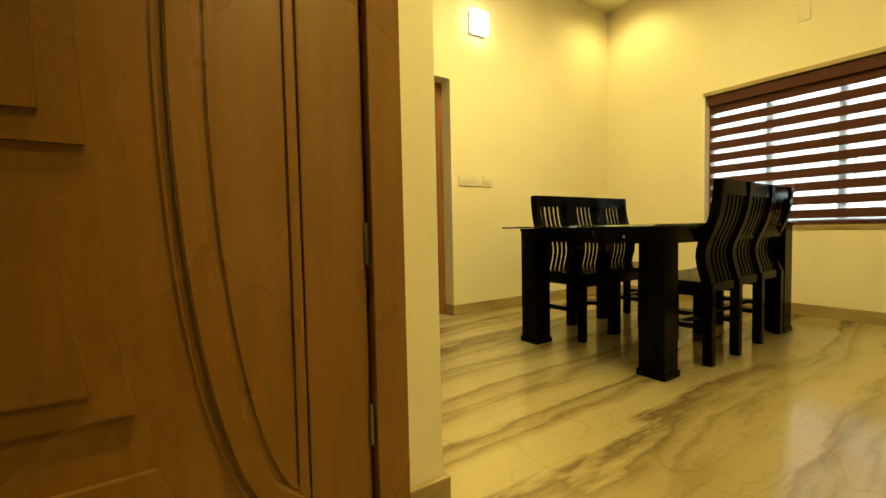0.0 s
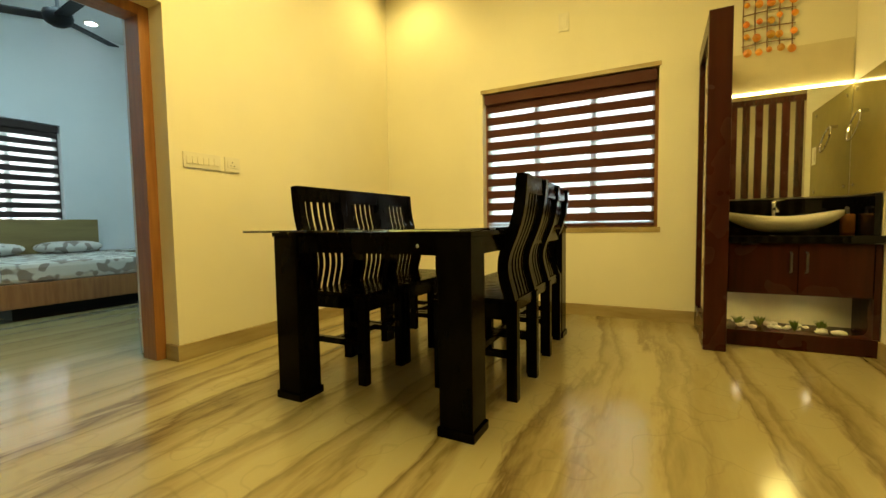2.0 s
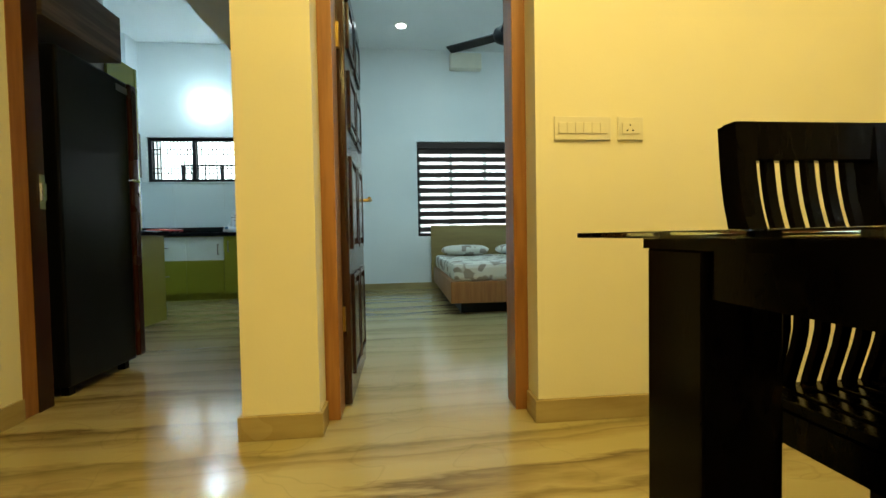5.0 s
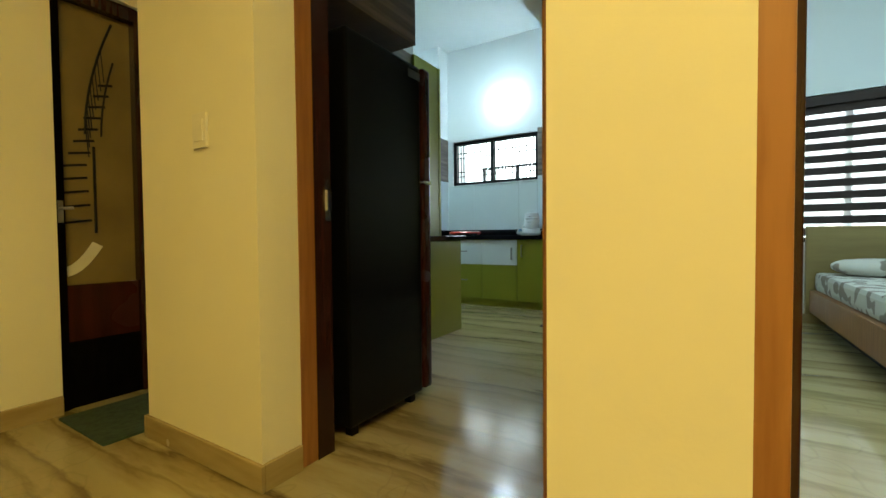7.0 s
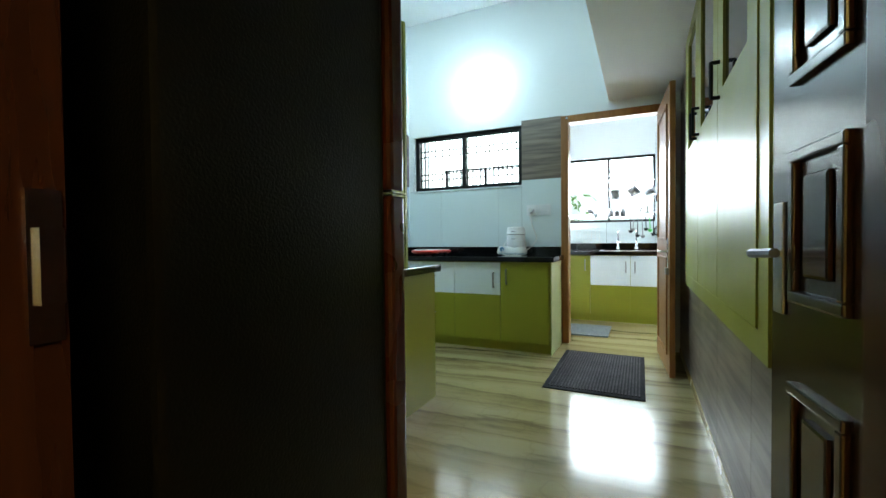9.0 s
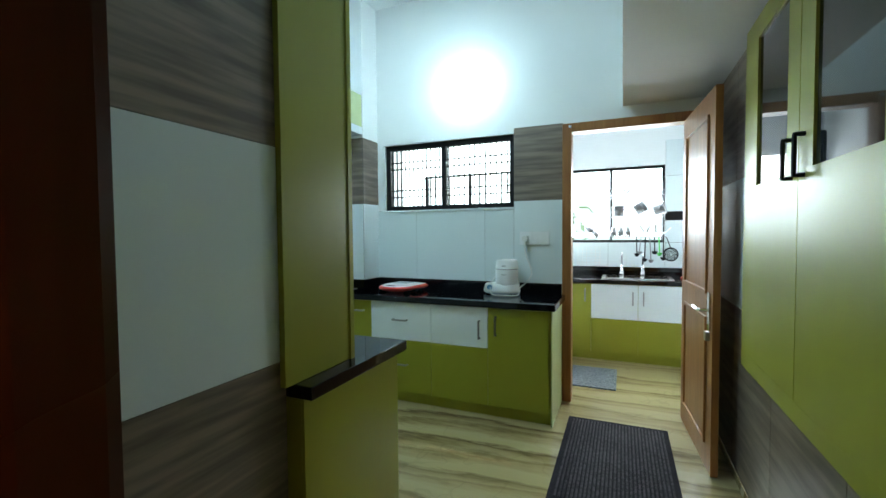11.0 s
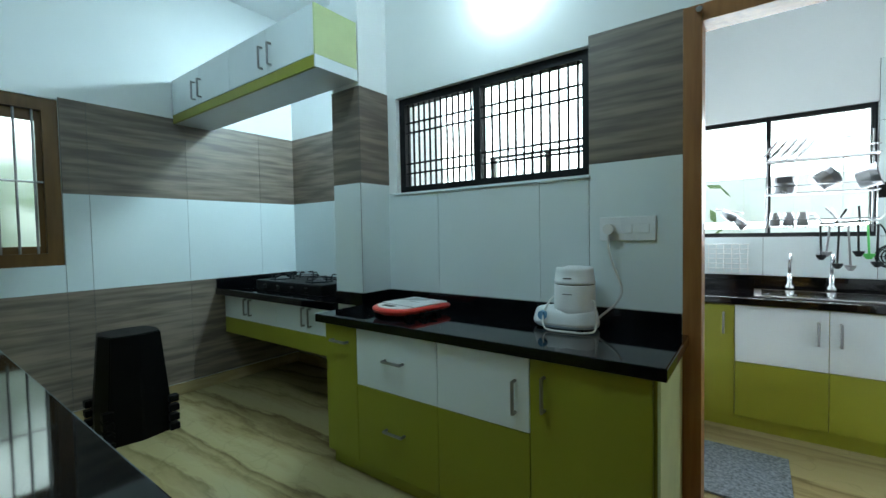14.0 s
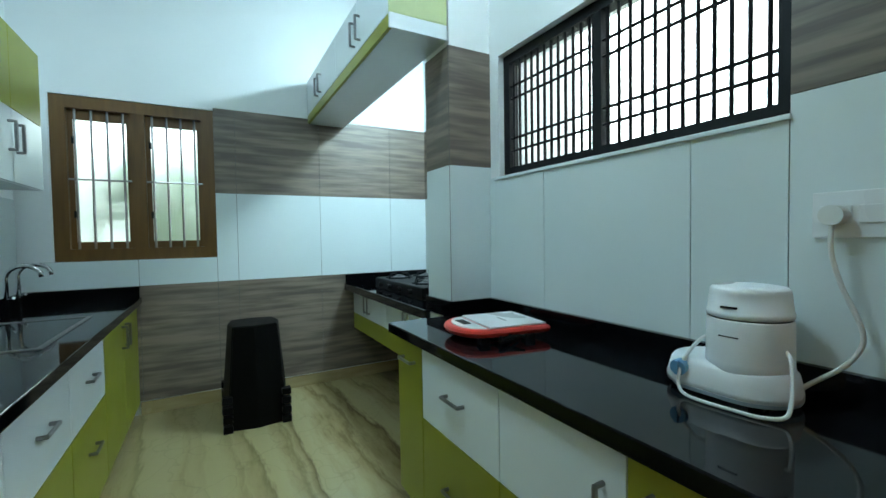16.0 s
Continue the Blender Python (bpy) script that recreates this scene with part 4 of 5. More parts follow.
under("bottle", boxes((4.875, -1.30, 0.69, 4.925, -1.235, 0.815), bevel=0.012), material("amber_plastic", (0.28, 0.11, 0.03), 0.25), s)
bm = bmesh.new()
tube(bm, [(4.90, -1.268, 0.815), (4.90, -1.268, 0.85), (4.87, -1.25, 0.852)], 0.008)
under("pump", bm, STEEL, s)
m = thing("mirror", (5.13, -1.0, 0.93), "frameless mirror above the vanity with a light strip on top", "mirror")
under("glass", boxes((5.128, -1.335, 0.935, 5.136, -0.60, 1.655)), MIRROR, m)
under("light_strip", boxes((5.115, -1.335, 1.660, 5.135, -0.60, 1.672)), STRIPLIGHT, m, "glowing warm strip")
m = thing("side_glass", (4.9, -1.335, 0.93), "tinted glass splash panel on the side wall", "glass panel")
under("pane", boxes((4.30, -1.343, 0.935, 5.125, -1.336, 1.655)), material("olive_back_painted_glass", (0.36, 0.30, 0.10), 0.05), m)
for x, z in ((4.42, 1.0), (4.42, 1.6), (5.05, 1.0), (5.05, 1.6)):
    bm = bmesh.new()
    tube(bm, [(x, -1.336, z), (x, -1.328, z)], 0.012)
    under("stud", bm, CHROME, m)
board = thing("vanity_board", (5.12, -0.95, 1.7), "plain beige board above the mirror", "wall panel")
under("panel", boxes((5.127, -1.335, 1.676, 5.138, -0.60, 1.95), bevel=0.002), material("beige_board_paint", (0.66, 0.58, 0.38), 0.55), board)
r = thing("towel_ring", (4.88, -1.33, 1.4), "chrome towel ring on the side wall", "towel ring")
bm = bmesh.new()
tube(bm, [(4.88, -1.335, 1.43), (4.88, -1.29, 1.43)], 0.011)
under("mount", bm, CHROME, r)
bm = bmesh.new()
tube(bm, [(4.88 + 0.075 * math.sin(a), -1.292 + 0.02 * (1 - math.cos(a)), 1.43 - 0.085 * (1 - math.cos(a))) for a in [2 * math.pi * k / 24 for k in range(24)]], 0.006, 6, True)
under("ring", bm, CHROME, r)
switch_plate(("y", -1.345, 1), 4.33, 4.43, 1.22, 1.36, 1, "ivory socket plate near the vanity")

hang = thing("wall_hanging", (5.13, -0.9, 1.9), "wall hanging of twigs and orange shell discs", "wall hanging")
for i in range(5):
    bm = bmesh.new()
    y = -0.745 - i * 0.068
    tube(bm, [(5.128, y, 2.42), (5.125, y + 0.006, 2.2), (5.128, y, 1.96)], 0.004, 5)
    under("twig", bm, TWIG, hang)
for i in range(5):
    bm = bmesh.new()
    z = 2.42 - i * 0.105
    tube(bm, [(5.124, -0.735, z), (5.121, -0.88, z + 0.008), (5.124, -1.03, z)], 0.004, 5)
    under("twig", bm, TWIG, hang)
rnd = random.Random(9)
for i in range(5):
    for k in range(5):
        if rnd.random() < 0.85 or k == 4:
            y, z = -0.76 - i * 0.064 + rnd.uniform(-0.01, 0.01), 2.37 - k * 0.105 + rnd.uniform(-0.015, 0.015)
            bm = bmesh.new()
            r0 = rnd.uniform(0.017, 0.027)
            ring = [bm.verts.new((5.117 + 0.004 * math.sin(3 * a), y + r0 * math.cos(a), z + r0 * 1.1 * math.sin(a))) for a in [2 * math.pi * q / 12 for q in range(12)]]
            top, back = bm.verts.new((5.108, y, z)), bm.verts.new((5.122, y, z))
            for q in range(12):
                bm.faces.new((ring[q], ring[(q + 1) % 12], top))
                bm.faces.new((ring[(q + 1) % 12], ring[q], back))
            under("disc", bm, ORANGE, hang)

rnd = random.Random(2)
for i in range(26):
    x, y, r0 = rnd.uniform(4.66, 4.86), rnd.uniform(-1.26, -0.66), rnd.uniform(0.013, 0.028)
    bm = bmesh.new()
    bmesh.ops.create_icosphere(bm, subdivisions=1, radius=r0)
    for vv in bm.verts:
        vv.co = (x + vv.co.x * rnd.uniform(0.9, 1.2), y + vv.co.y * rnd.uniform(0.9, 1.3), 0.10 + r0 * 0.55 + vv.co.z * 0.6)
    tagged(part("pebble", bm, PEBBLE, None, smooth=True), "smooth white pebble in the lit niche", "pebble", "pebbles in the niche")


def tuft(name, at, r, label, n=40, mat=LEAF, seed=1):
    rr = random.Random(seed)
    g = thing(name, at, label, "plant")
    bm = bmesh.new()
    for _ in range(n):
        a, h = rr.uniform(0, 6.28), rr.uniform(0.4, 1.0)
        d = Vector((math.cos(a), math.sin(a), 0)) * r * rr.uniform(0.3, 1.0)
        p0, p1 = Vector(at) + d * 0.15, Vector(at) + d + Vector((0, 0, r * 1.5 * h))
        sd = Vector((-math.sin(a), math.cos(a), 0)) * r * 0.12
        mid = (p0 + p1) / 2 + Vector((0, 0, r * 0.2))
        q = [bm.verts.new(c) for c in (p0, mid + sd, p1, mid - sd)]
        bm.faces.new(q)
    under("leaves", bm, mat, g)
    return g


for k, (x, y) in enumerate(((4.72, -0.70), (4.76, -0.82), (4.68, -0.98), (4.74, -1.12))):
    tuft("niche_plant", (x, y, 0.105), 0.045, "small artificial green tuft among pebbles", seed=k)

# hall behind: slatted screen, seen in the mirror
h = thing("slatted_screen", (0.9, -1.9, 0), "tall wooden slat screen in the hall", "screen")
for i in range(8):
    y = -1.22 - i * 0.16
    under("slat", boxes((0.86, y - 0.045, 0.05, 0.92, y + 0.045, 2.5), bevel=0.004), RUSSET if i % 2 == 0 else DARKWOOD, h)
under("rail", boxes((0.85, -2.45, 2.5, 0.93, -1.15, 2.58)), DARKWOOD, h)
under("rail", boxes((0.85, -2.45, 0.0, 0.93, -1.15, 0.05)), DARKWOOD, h)
h = thing("hall_cabinet", (0.5, -1.0, 0), "tall red brown wooden hall cabinet", "cabinet")
under("body", boxes((-0.28, -1.2, 0, 0.2, -0.75, 2.0), bevel=0.004), RUSSET, h)
under("door", boxes((0.2, -1.19, 0.05, 0.22, -0.76, 1.95), bevel=0.003), RUSSET, h)

m = thing("door_mat", (-0.4, 2.6, 0), "dark green floor mat by the stair door", "mat")
under("surface", boxes((-0.65, 2.3, 0.0, -0.15, 2.9, 0.012), bevel=0.004), GREENRUG, m)

# ---- bedroom ----
b = thing("bed", (3.6, 5.7, 0), "wooden double bed with patterned sheet and pillows", "bed")
under("plinth", boxes((2.95, 4.80, 0, 4.35, 6.75, 0.12)), PLASTIC, b)
under("side_rail", boxes((2.83, 4.64, 0.12, 4.45, 6.76, 0.33), bevel=0.006), TEAK, b)
under("headboard", boxes((2.80, 6.76, 0.10, 4.48, 6.82, 0.93), bevel=0.008), OLIVEPANEL, b)
mt = under("mattress", boxes((2.86, 4.67, 0.33, 4.42, 6.75, 0.50), bevel=0.04), SHEET, b, "mattress in a grey and cream printed sheet")
def pillow(x, y):
    p = thing("pillow", (x, y, 0.5), "pillow in a grey and cream printed cover", "pillow", "pillows on the bed")
    bm = bmesh.new()
    bmesh.ops.create_uvsphere(bm, u_segments=20, v_segments=10, radius=1)
    for vv in bm.verts:
        q = vv.co
        vv.co = (x + 0.33 * math.copysign(abs(q.x) ** 0.6, q.x), y + 0.2 * math.copysign(abs(q.y) ** 0.6, q.y), 0.575 + 0.075 * q.z)
    under("cover", bm, SHEET, p, smooth=True)
pillow(3.25, 6.45)
pillow(4.02, 6.45)
n = thing("bedside_table", (4.78, 6.5, 0), "brown bedside table with a patterned cloth", "table")
under("body", boxes((4.55, 6.3, 0, 5.0, 6.8, 0.48), bevel=0.005), OLIVEPANEL, n)
under("cloth", boxes((4.53, 6.28, 0.48, 5.02, 6.82, 0.50), bevel=0.005), SHEET, n)
def ceiling_fan(x, y, z, turn):
    f = thing("ceiling_fan", (x, y, z), "black three-bladed ceiling fan at rest", "ceiling fan")
    bm = bmesh.new()
    lathe(bm, [(0.02, 0.70), (0.05, 0.66), (0.05, 0.64), (0.014, 0.62), (0.014, 0.12), (0.05, 0.10), (0.11, 0.07), (0.12, 0.03), (0.10, -0.03), (0.05, -0.06), (0.01, -0.065)], (x, y, z), 20)
    under("motor", bm, IRON, f, smooth=True)
    for a in (turn, turn + 120, turn + 240):
        ca, sa = math.cos(radians(a)), math.sin(radians(a))
        bm = bmesh.new()
        ribbon(bm, [(x + ca * r0, y + sa * r0, z + 0.02) for r0 in (0.09, 0.2, 0.4, 0.65)], 0.012, 0.12, (0, 0, 1))
        bmesh.ops.rotate(bm, cent=(x, y, z + 0.02), matrix=Matrix.Rotation(radians(10), 3, Vector((ca, sa, 0))), verts=bm.verts)
        under("blade", bm, IRON, f)


ceiling_fan(3.46, 4.91, 2.80, 25)
a = thing("wall_unit", (3.34, 6.8, 3.1), "white box shaped wall light unit near the ceiling", "wall lamp")
under("body", boxes((3.12, 6.72, 3.20, 3.58, 6.85, 3.42), bevel=0.012), SWITCH, a)
for x, y in ((2.42, 6.15), (4.41, 6.45)):
    d = thing("downlight", (x, y, 3.49), "round recessed ceiling light, lit", "ceiling light", "bedroom downlights")
    bm = bmesh.new()
    lathe(bm, [(0.085, 0.0), (0.085, 0.008), (0.065, 0.009)], (x, y, 3.49), 20)
    under("trim", bm, SWITCH, d)
    bm = bmesh.new()
    lathe(bm, [(0.06, -0.004), (0.062, 0.0)], (x, y, 3.489), 20)
    under("disc", bm, COOLLED, d)

# ---- kitchen things ----
def bar_handle(parent, p0, p1, out, mat=STEEL):
    """A square-section pull between two points, standing off the front along the out vector."""
    bm, o = bmesh.new(), Vector(out) * 0.028
    a, b2 = Vector(p0), Vector(p1)
    tube(bm, [a, a + o * 0.7, a + o, a * 0.93 + b2 * 0.07 + o, a * 0.07 + b2 * 0.93 + o, b2 + o, b2 + o * 0.7, b2], 0.0075, 6)
    part("handle", bm, mat, parent, "brushed steel handle")


def front(cab, axis, face, out, a0, a1, z0, z1, mat, handle=None):
    """A door or drawer front 18 mm thick; handle: ('h'|'v', run, z) for the middle of its pull."""
    g = 0.002
    lo, hi = sorted((face, face + out * 0.018))
    row = (a0 + g, lo, z0 + g, a1 - g, hi, z1 - g) if axis == "y" else (lo, a0 + g, z0 + g, hi, a1 - g, z1 - g)
    d = under("front", boxes(row, bevel=0.0015), mat, cab)
    if handle:
        kind, u, z = handle
        f = face + out * 0.018
        du, dz = (0.06, 0) if kind == "h" else (0, 0.065)
        if axis == "y":
            bar_handle(d, (u - du, f, z - dz), (u + du, f, z + dz), (0, out, 0))
        else:
            bar_handle(d, (f, u - du, z - dz), (f, u + du, z + dz), (out, 0, 0))
    return d


def base_unit(a0, a1, back, face, out, label, z0=0.09, z1=0.825, mat=GREEN):
    c = thing("base_cabinet", ((a0 + a1) / 2, (back + face) / 2, 0), label, "kitchen cabinet", "base cabinets")
    lo, hi = sorted((back, face))
    under("body", boxes((a0 + 0.001, lo, z0, a1 - 0.001, hi, z1)), mat, c)
    return c


FY = 6.30
under_n = thing("plinth", (-0.3, 6.5, 0), "olive green plinth under the counter", "plinth")
under("board", boxes((-1.17, 6.325, 0, 0.545, 6.82, 0.09)), GREEN, under_n)
c = base_unit(-1.175, -0.916, 6.82, FY, -1, "narrow olive green pull-out base cabinet")
front(c, "y", FY, -1, -1.175, -0.916, 0.09, 0.82, GREEN, ("h", -1.045, 0.735))
c = base_unit(-0.916, -0.369, 6.82, FY, -1, "base cabinet with a white drawer over a green one")
front(c, "y", FY, -1, -0.916, -0.369, 0.515, 0.82, GLOSS, ("h", -0.64, 0.68))
front(c, "y", FY, -1, -0.916, -0.369, 0.09, 0.515, GREEN, ("h", -0.64, 0.32))
c = base_unit(-0.369, 0.093, 6.82, FY, -1, "base cabinet with a two-tone white and green door")
front(c, "y", FY, -1, -0.369, 0.093, 0.515, 0.82, GLOSS, ("v", 0.03, 0.655))
front(c, "y", FY, -1, -0.369, 0.093, 0.09, 0.515, GREEN)
c = base_unit(0.093, 0.552, 6.82, FY, -1, "olive green base cabinet beside the utility doorway")
front(c, "y", FY, -1, 0.093, 0.54, 0.09, 0.82, GREEN, ("v", 0.155, 0.69))
under("end_panel", boxes((0.5525, 6.283, 0.0, 0.562, 6.79, 0.825)), PALE, c, "pale green end panel")

w = thing("worktop", (-0.3, 6.55, 0.83), "polished black granite worktop with an upstand", "worktop")
under("slab", boxes((-1.235, 6.255, 0.826, 0.585, 6.795, 0.872), bevel=0.005), GRANITE, w)
under("upstand", boxes((-1.17, 6.805, 0.80, 0.556, 6.826, 0.955)), GRANITE, w)
under("upstand", boxes((-1.435, 6.565, 0.872, -1.17, 6.581, 0.955)), GRANITE, w)
under("upstand", boxes((-1.171, 6.581, 0.872, -1.155, 6.805, 0.955)), GRANITE, w)

# south sink run
SY = 5.0
cols = ((-3.09, -2.0), (-2.0, -0.82), (-0.82, 0.03))
pl = thing("plinth", (-1.5, 4.7, 0), "olive green plinth under the sink counter", "plinth")
under("board", boxes((-3.09, 4.40, 0, 0.02, 4.96, 0.09)), GREEN, pl)
c = base_unit(-3.09, -2.0, 4.39, SY, 1, "olive green double door base cabinet by the window")
front(c, "y", SY, 1, -3.09, -2.545, 0.09, 0.82, GREEN, ("v", -2.60, 0.70))
front(c, "y", SY, 1, -2.545, -2.0, 0.09, 0.82, GREEN, ("v", -2.49, 0.70))
c = base_unit(-2.0, -0.82, 4.39, SY, 1, "base cabinet with wide white drawers over green ones")
for a0, a1 in ((-2.0, -1.41), (-1.41, -0.82)):
    front(c, "y", SY, 1, a0, a1, 0.515, 0.82, GLOSS, ("h", (a0 + a1) / 2, 0.68))
    front(c, "y", SY, 1, a0, a1, 0.09, 0.515, GREEN, ("h", (a0 + a1) / 2, 0.36))
c = base_unit(-0.82, 0.03, 4.39, SY, 1, "two-tone base cabinet at the end of the sink counter")
front(c, "y", SY, 1, -0.82, 0.03, 0.515, 0.82, GLOSS)
front(c, "y", SY, 1, -0.82, 0.03, 0.09, 0.515, GREEN)
under("end_panel", boxes((0.0305, 4.39, 0.0, 0.042, 5.015, 0.825)), GREEN, c)
w = thing("worktop", (-1.5, 4.7, 0.83), "polished black granite sink worktop", "worktop")
under("slab", boxes((-3.09, 4.39, 0.826, 0.075, 5.05, 0.872), bevel=0.004), GRANITE, w)
under("upstand", boxes((-3.085, 4.391, 0.872, 0.0, 4.41, 0.955)), GRANITE, w)
under("upstand", boxes((-3.09, 4.41, 0.872, -3.07, 5.04, 0.955)), GRANITE, w)
s = thing("kitchen_sink", (-1.9, 4.7, 0.87), "recessed steel sink in the black worktop", "sink")
under("rim", boxes((-2.3, 4.47, 0.8725, -1.5, 4.49, 0.877), (-2.3, 4.9, 0.8725, -1.5, 4.92, 0.877), (-2.3, 4.49, 0.8725, -2.28, 4.9, 0.877), (-1.52, 4.49, 0.8725, -1.5, 4.9, 0.877)), STEEL, s)
under("basin", boxes((-2.28, 4.49, 0.8722, -1.52, 4.9, 0.8735)), GRANITE, s)
for x in (-2.88, -2.70):
    f = thing("kitchen_tap", (x, 4.45, 0.87), "chrome swan-neck kitchen tap", "tap")
    bm = bmesh.new()
    tube(bm, [(x, 4.45, 0.872), (x, 4.45, 1.08)] + [(x, 4.45 + 0.08 - 0.08 * math.cos(a), 1.08 + 0.07 * math.sin(a)) for a in [math.pi * k / 8 for k in range(1, 9)]], 0.012)
    under("spout", bm, CHROME, f, smooth=True)
    bm = bmesh.new()
    tube(bm, [(x, 4.46, 0.95), (x + 0.06, 4.50, 0.97)], 0.008)
    under("lever", bm, CHROME, f)
for a0, a1 in ((-2.39, -1.6), (-1.6, -0.8), (-0.8, -0.02)):
    c = thing("wall_cabinet", ((a0 + a1) / 2, 4.55, 1.57), "wall cabinet with green upper and white lower doors", "kitchen cabinet", "south wall cabinets")
    under("body", boxes((a0 + 0.001, 4.39, 1.57, a1 - 0.001, 4.70, 2.30)), GLOSS, c)
    mid = (a0 + a1) / 2
    for u0, u1, hu in ((a0, mid, mid - 0.045), (mid, a1, mid + 0.045)):
        front(c, "y", 4.70, 1, u0, u1, 1.57, 1.915, GLOSS, ("v", hu, 1.78))
        front(c, "y", 4.70, 1, u0, u1, 1.915, 2.30, GREEN)
c = thing("tall_panel_unit", (0.0, 4.6, 0.87), "tall olive green end unit standing on the counter", "kitchen cabinet")
under("body", boxes((-0.019, 4.35, 0.8725, 0.004, 4.725, 2.32), bevel=0.002), GREEN, c)
under("edge", boxes((0.004, 4.70, 0.8725, 0.010, 4.725, 2.32)), GREEN, c)

# fridge and its surround
f = thing("refrigerator", (0.4, 3.15, 0), "black textured two-door refrigerator", "refrigerator")
under("body", boxes((0.08, 2.86, 0.05, 0.71, 3.40, 1.74), bevel=0.012), FRIDGE, f)
for z0, z1 in ((0.06, 1.145), (1.155, 1.74)):
    d = under("door", boxes((0.08, 3.405, z0, 0.725, 3.47, z1), bevel=0.012), RUSSET, f, "dark glossy fridge door")
    part("trim", boxes((0.62, 3.405, z1 - 0.004 if z0 < 1 else z0 - 0.004, 0.727, 3.472, z1 + 0.001 if z0 < 1 else z0 + 0.001)), CHROME, d)
for x in (0.14, 0.66):
    for y in (2.92, 3.35):
        under("foot", boxes((x - 0.02, y - 0.02, 0, x + 0.02, y + 0.02, 0.05)), PLASTIC, f)
under("badge", boxes((0.721, 3.28, 1.66, 0.723, 3.38, 1.70)), STEEL, f)
c = thing("overhead_cabinet", (0.4, 3.1, 1.85), "grey brown wood overhead box above the refrigerator", "cabinet")
under("body", boxes((-0.02, 2.81, 1.85, 0.70, 3.38, 2.12), bevel=0.004), PLANK, c)
structure("wall_fridge_nook", boxes((-0.03, 2.66, 0, 0.64, 2.80, 3.5), (-0.03, 2.80, 2.122, 0.66, 3.30, 3.5)), WHITE, "white painted wall over the refrigerator nook")

# east wall cabinet
c = thing("display_cabinet", (1.58, 4.74, 0.72), "shallow olive green wall cabinet with dark glass doors", "cabinet")
under("body", boxes((1.555, 3.74, 0.725, 1.59, 5.74, 2.30), bevel=0.003), GREEN, c)
for y0, y1, hy in ((3.84, 4.44, 4.39), (4.445, 5.05, 5.0), (5.055, 5.64, 5.105)):
    d = under("door", boxes((1.537, y0, 0.80, 1.555, y1, 1.57)), GREEN, c)
    part("top_rail", boxes((1.537, y0, 2.20, 1.555, y1, 2.27)), GREEN, d)
    for ya in (y0, y1 - 0.11):
        part("stile", boxes((1.537, ya, 1.57, 1.555, ya + 0.11, 2.20)), GREEN, d)
    part("glass", boxes((1.546, y0 + 0.11, 1.57, 1.551, y1 - 0.11, 2.20)), DARKGLASS, d, "dark glass pane")
    bar_handle(d, (1.537, hy, 1.55), (1.537, hy, 1.68), (-1, 0, 0), IRON)
under("rim", boxes((1.541, 3.74, 0.725, 1.555, 5.74, 0.795), (1.541, 3.74, 0.795, 1.555, 3.835, 2.30), (1.541, 5.645, 0.795, 1.555, 5.74, 2.30), (1.541, 3.835, 2.275, 1.555, 5.645, 2.30)), GREEN, c)

# cooking alcove
c = thing("hob_cabinet", (-2.25, 7.0, 0.5), "wall hung cabinet with white doors over a green rail", "kitchen cabinet")
under("body", boxes((-3.09, 6.66, 0.46, -1.44, 7.38, 0.81)), GREEN, c)
for a0, a1 in ((-3.09, -2.265), (-2.265, -1.44)):
    mid = (a0 + a1) / 2
    for u0, u1, hu in ((a0, mid, mid - 0.04), (mid, a1, mid + 0.04)):
        front(c, "y", 6.66, -1, u0, u1, 0.60, 0.81, GLOSS, ("v", hu, 0.72))
front(c, "y", 6.66, -1, -3.09, -1.44, 0.46, 0.60, GREEN)
w = thing("worktop", (-2.25, 7.0, 0.85), "black granite worktop under the gas hob", "worktop")
under("slab", boxes((-3.09, 6.56, 0.815, -1.44, 7.385, 0.872), bevel=0.005), GRANITE, w)
under("upstand", boxes((-3.09, 6.57, 0.872, -3.07, 7.38, 0.955)), GRANITE, w)
h = thing("gas_hob", (-2.25, 6.95, 0.872), "black glass gas hob with iron pan supports", "gas hob")
under("body", boxes((-2.65, 6.70, 0.872, -1.75, 7.20, 0.955), bevel=0.012), PLASTIC, h)
for x, y in ((-2.45, 6.83), (-1.95, 6.83), (-2.45, 7.07), (-1.95, 7.07)):
    bm = bmesh.new()
    lathe(bm, [(0.05, 0), (0.05, 0.012), (0.03, 0.018), (0.03, 0.026), (0.005, 0.028)], (x, y, 0.955), 18)
    under("burner", bm, STEEL, h)
    bm = bmesh.new()
    for a in range(4):
        ca, sa = math.cos(a * math.pi / 2 + 0.4), math.sin(a * math.pi / 2 + 0.4)
        tube(bm, [(x + 0.11 * ca, y + 0.11 * sa, 0.955), (x + 0.10 * ca, y + 0.10 * sa, 0.995), (x + 0.03 * ca, y + 0.03 * sa, 0.998)], 0.005, 6)
    tube(bm, [(x + 0.105 * math.cos(q), y + 0.105 * math.sin(q), 0.965) for q in [2 * math.pi * k / 20 for k in range(20)]], 0.005, 6, True)
    under("pan_support", bm, IRON, h)
for i in range(4):
    bm = bmesh.new()
    tube(bm, [(-2.5 + i * 0.19, 6.70, 0.91), (-2.5 + i * 0.19, 6.672, 0.91)], 0.018, 12)
    under("knob", bm, PLASTIC, h)
r = thing("spice_rack", (-1.5, 7.2, 1.0), "tall rack of small red topped jars in the alcove", "spice rack")
under("post", boxes((-1.60, 7.34, 0.872, -1.585, 7.36, 1.55)), STEEL, r)
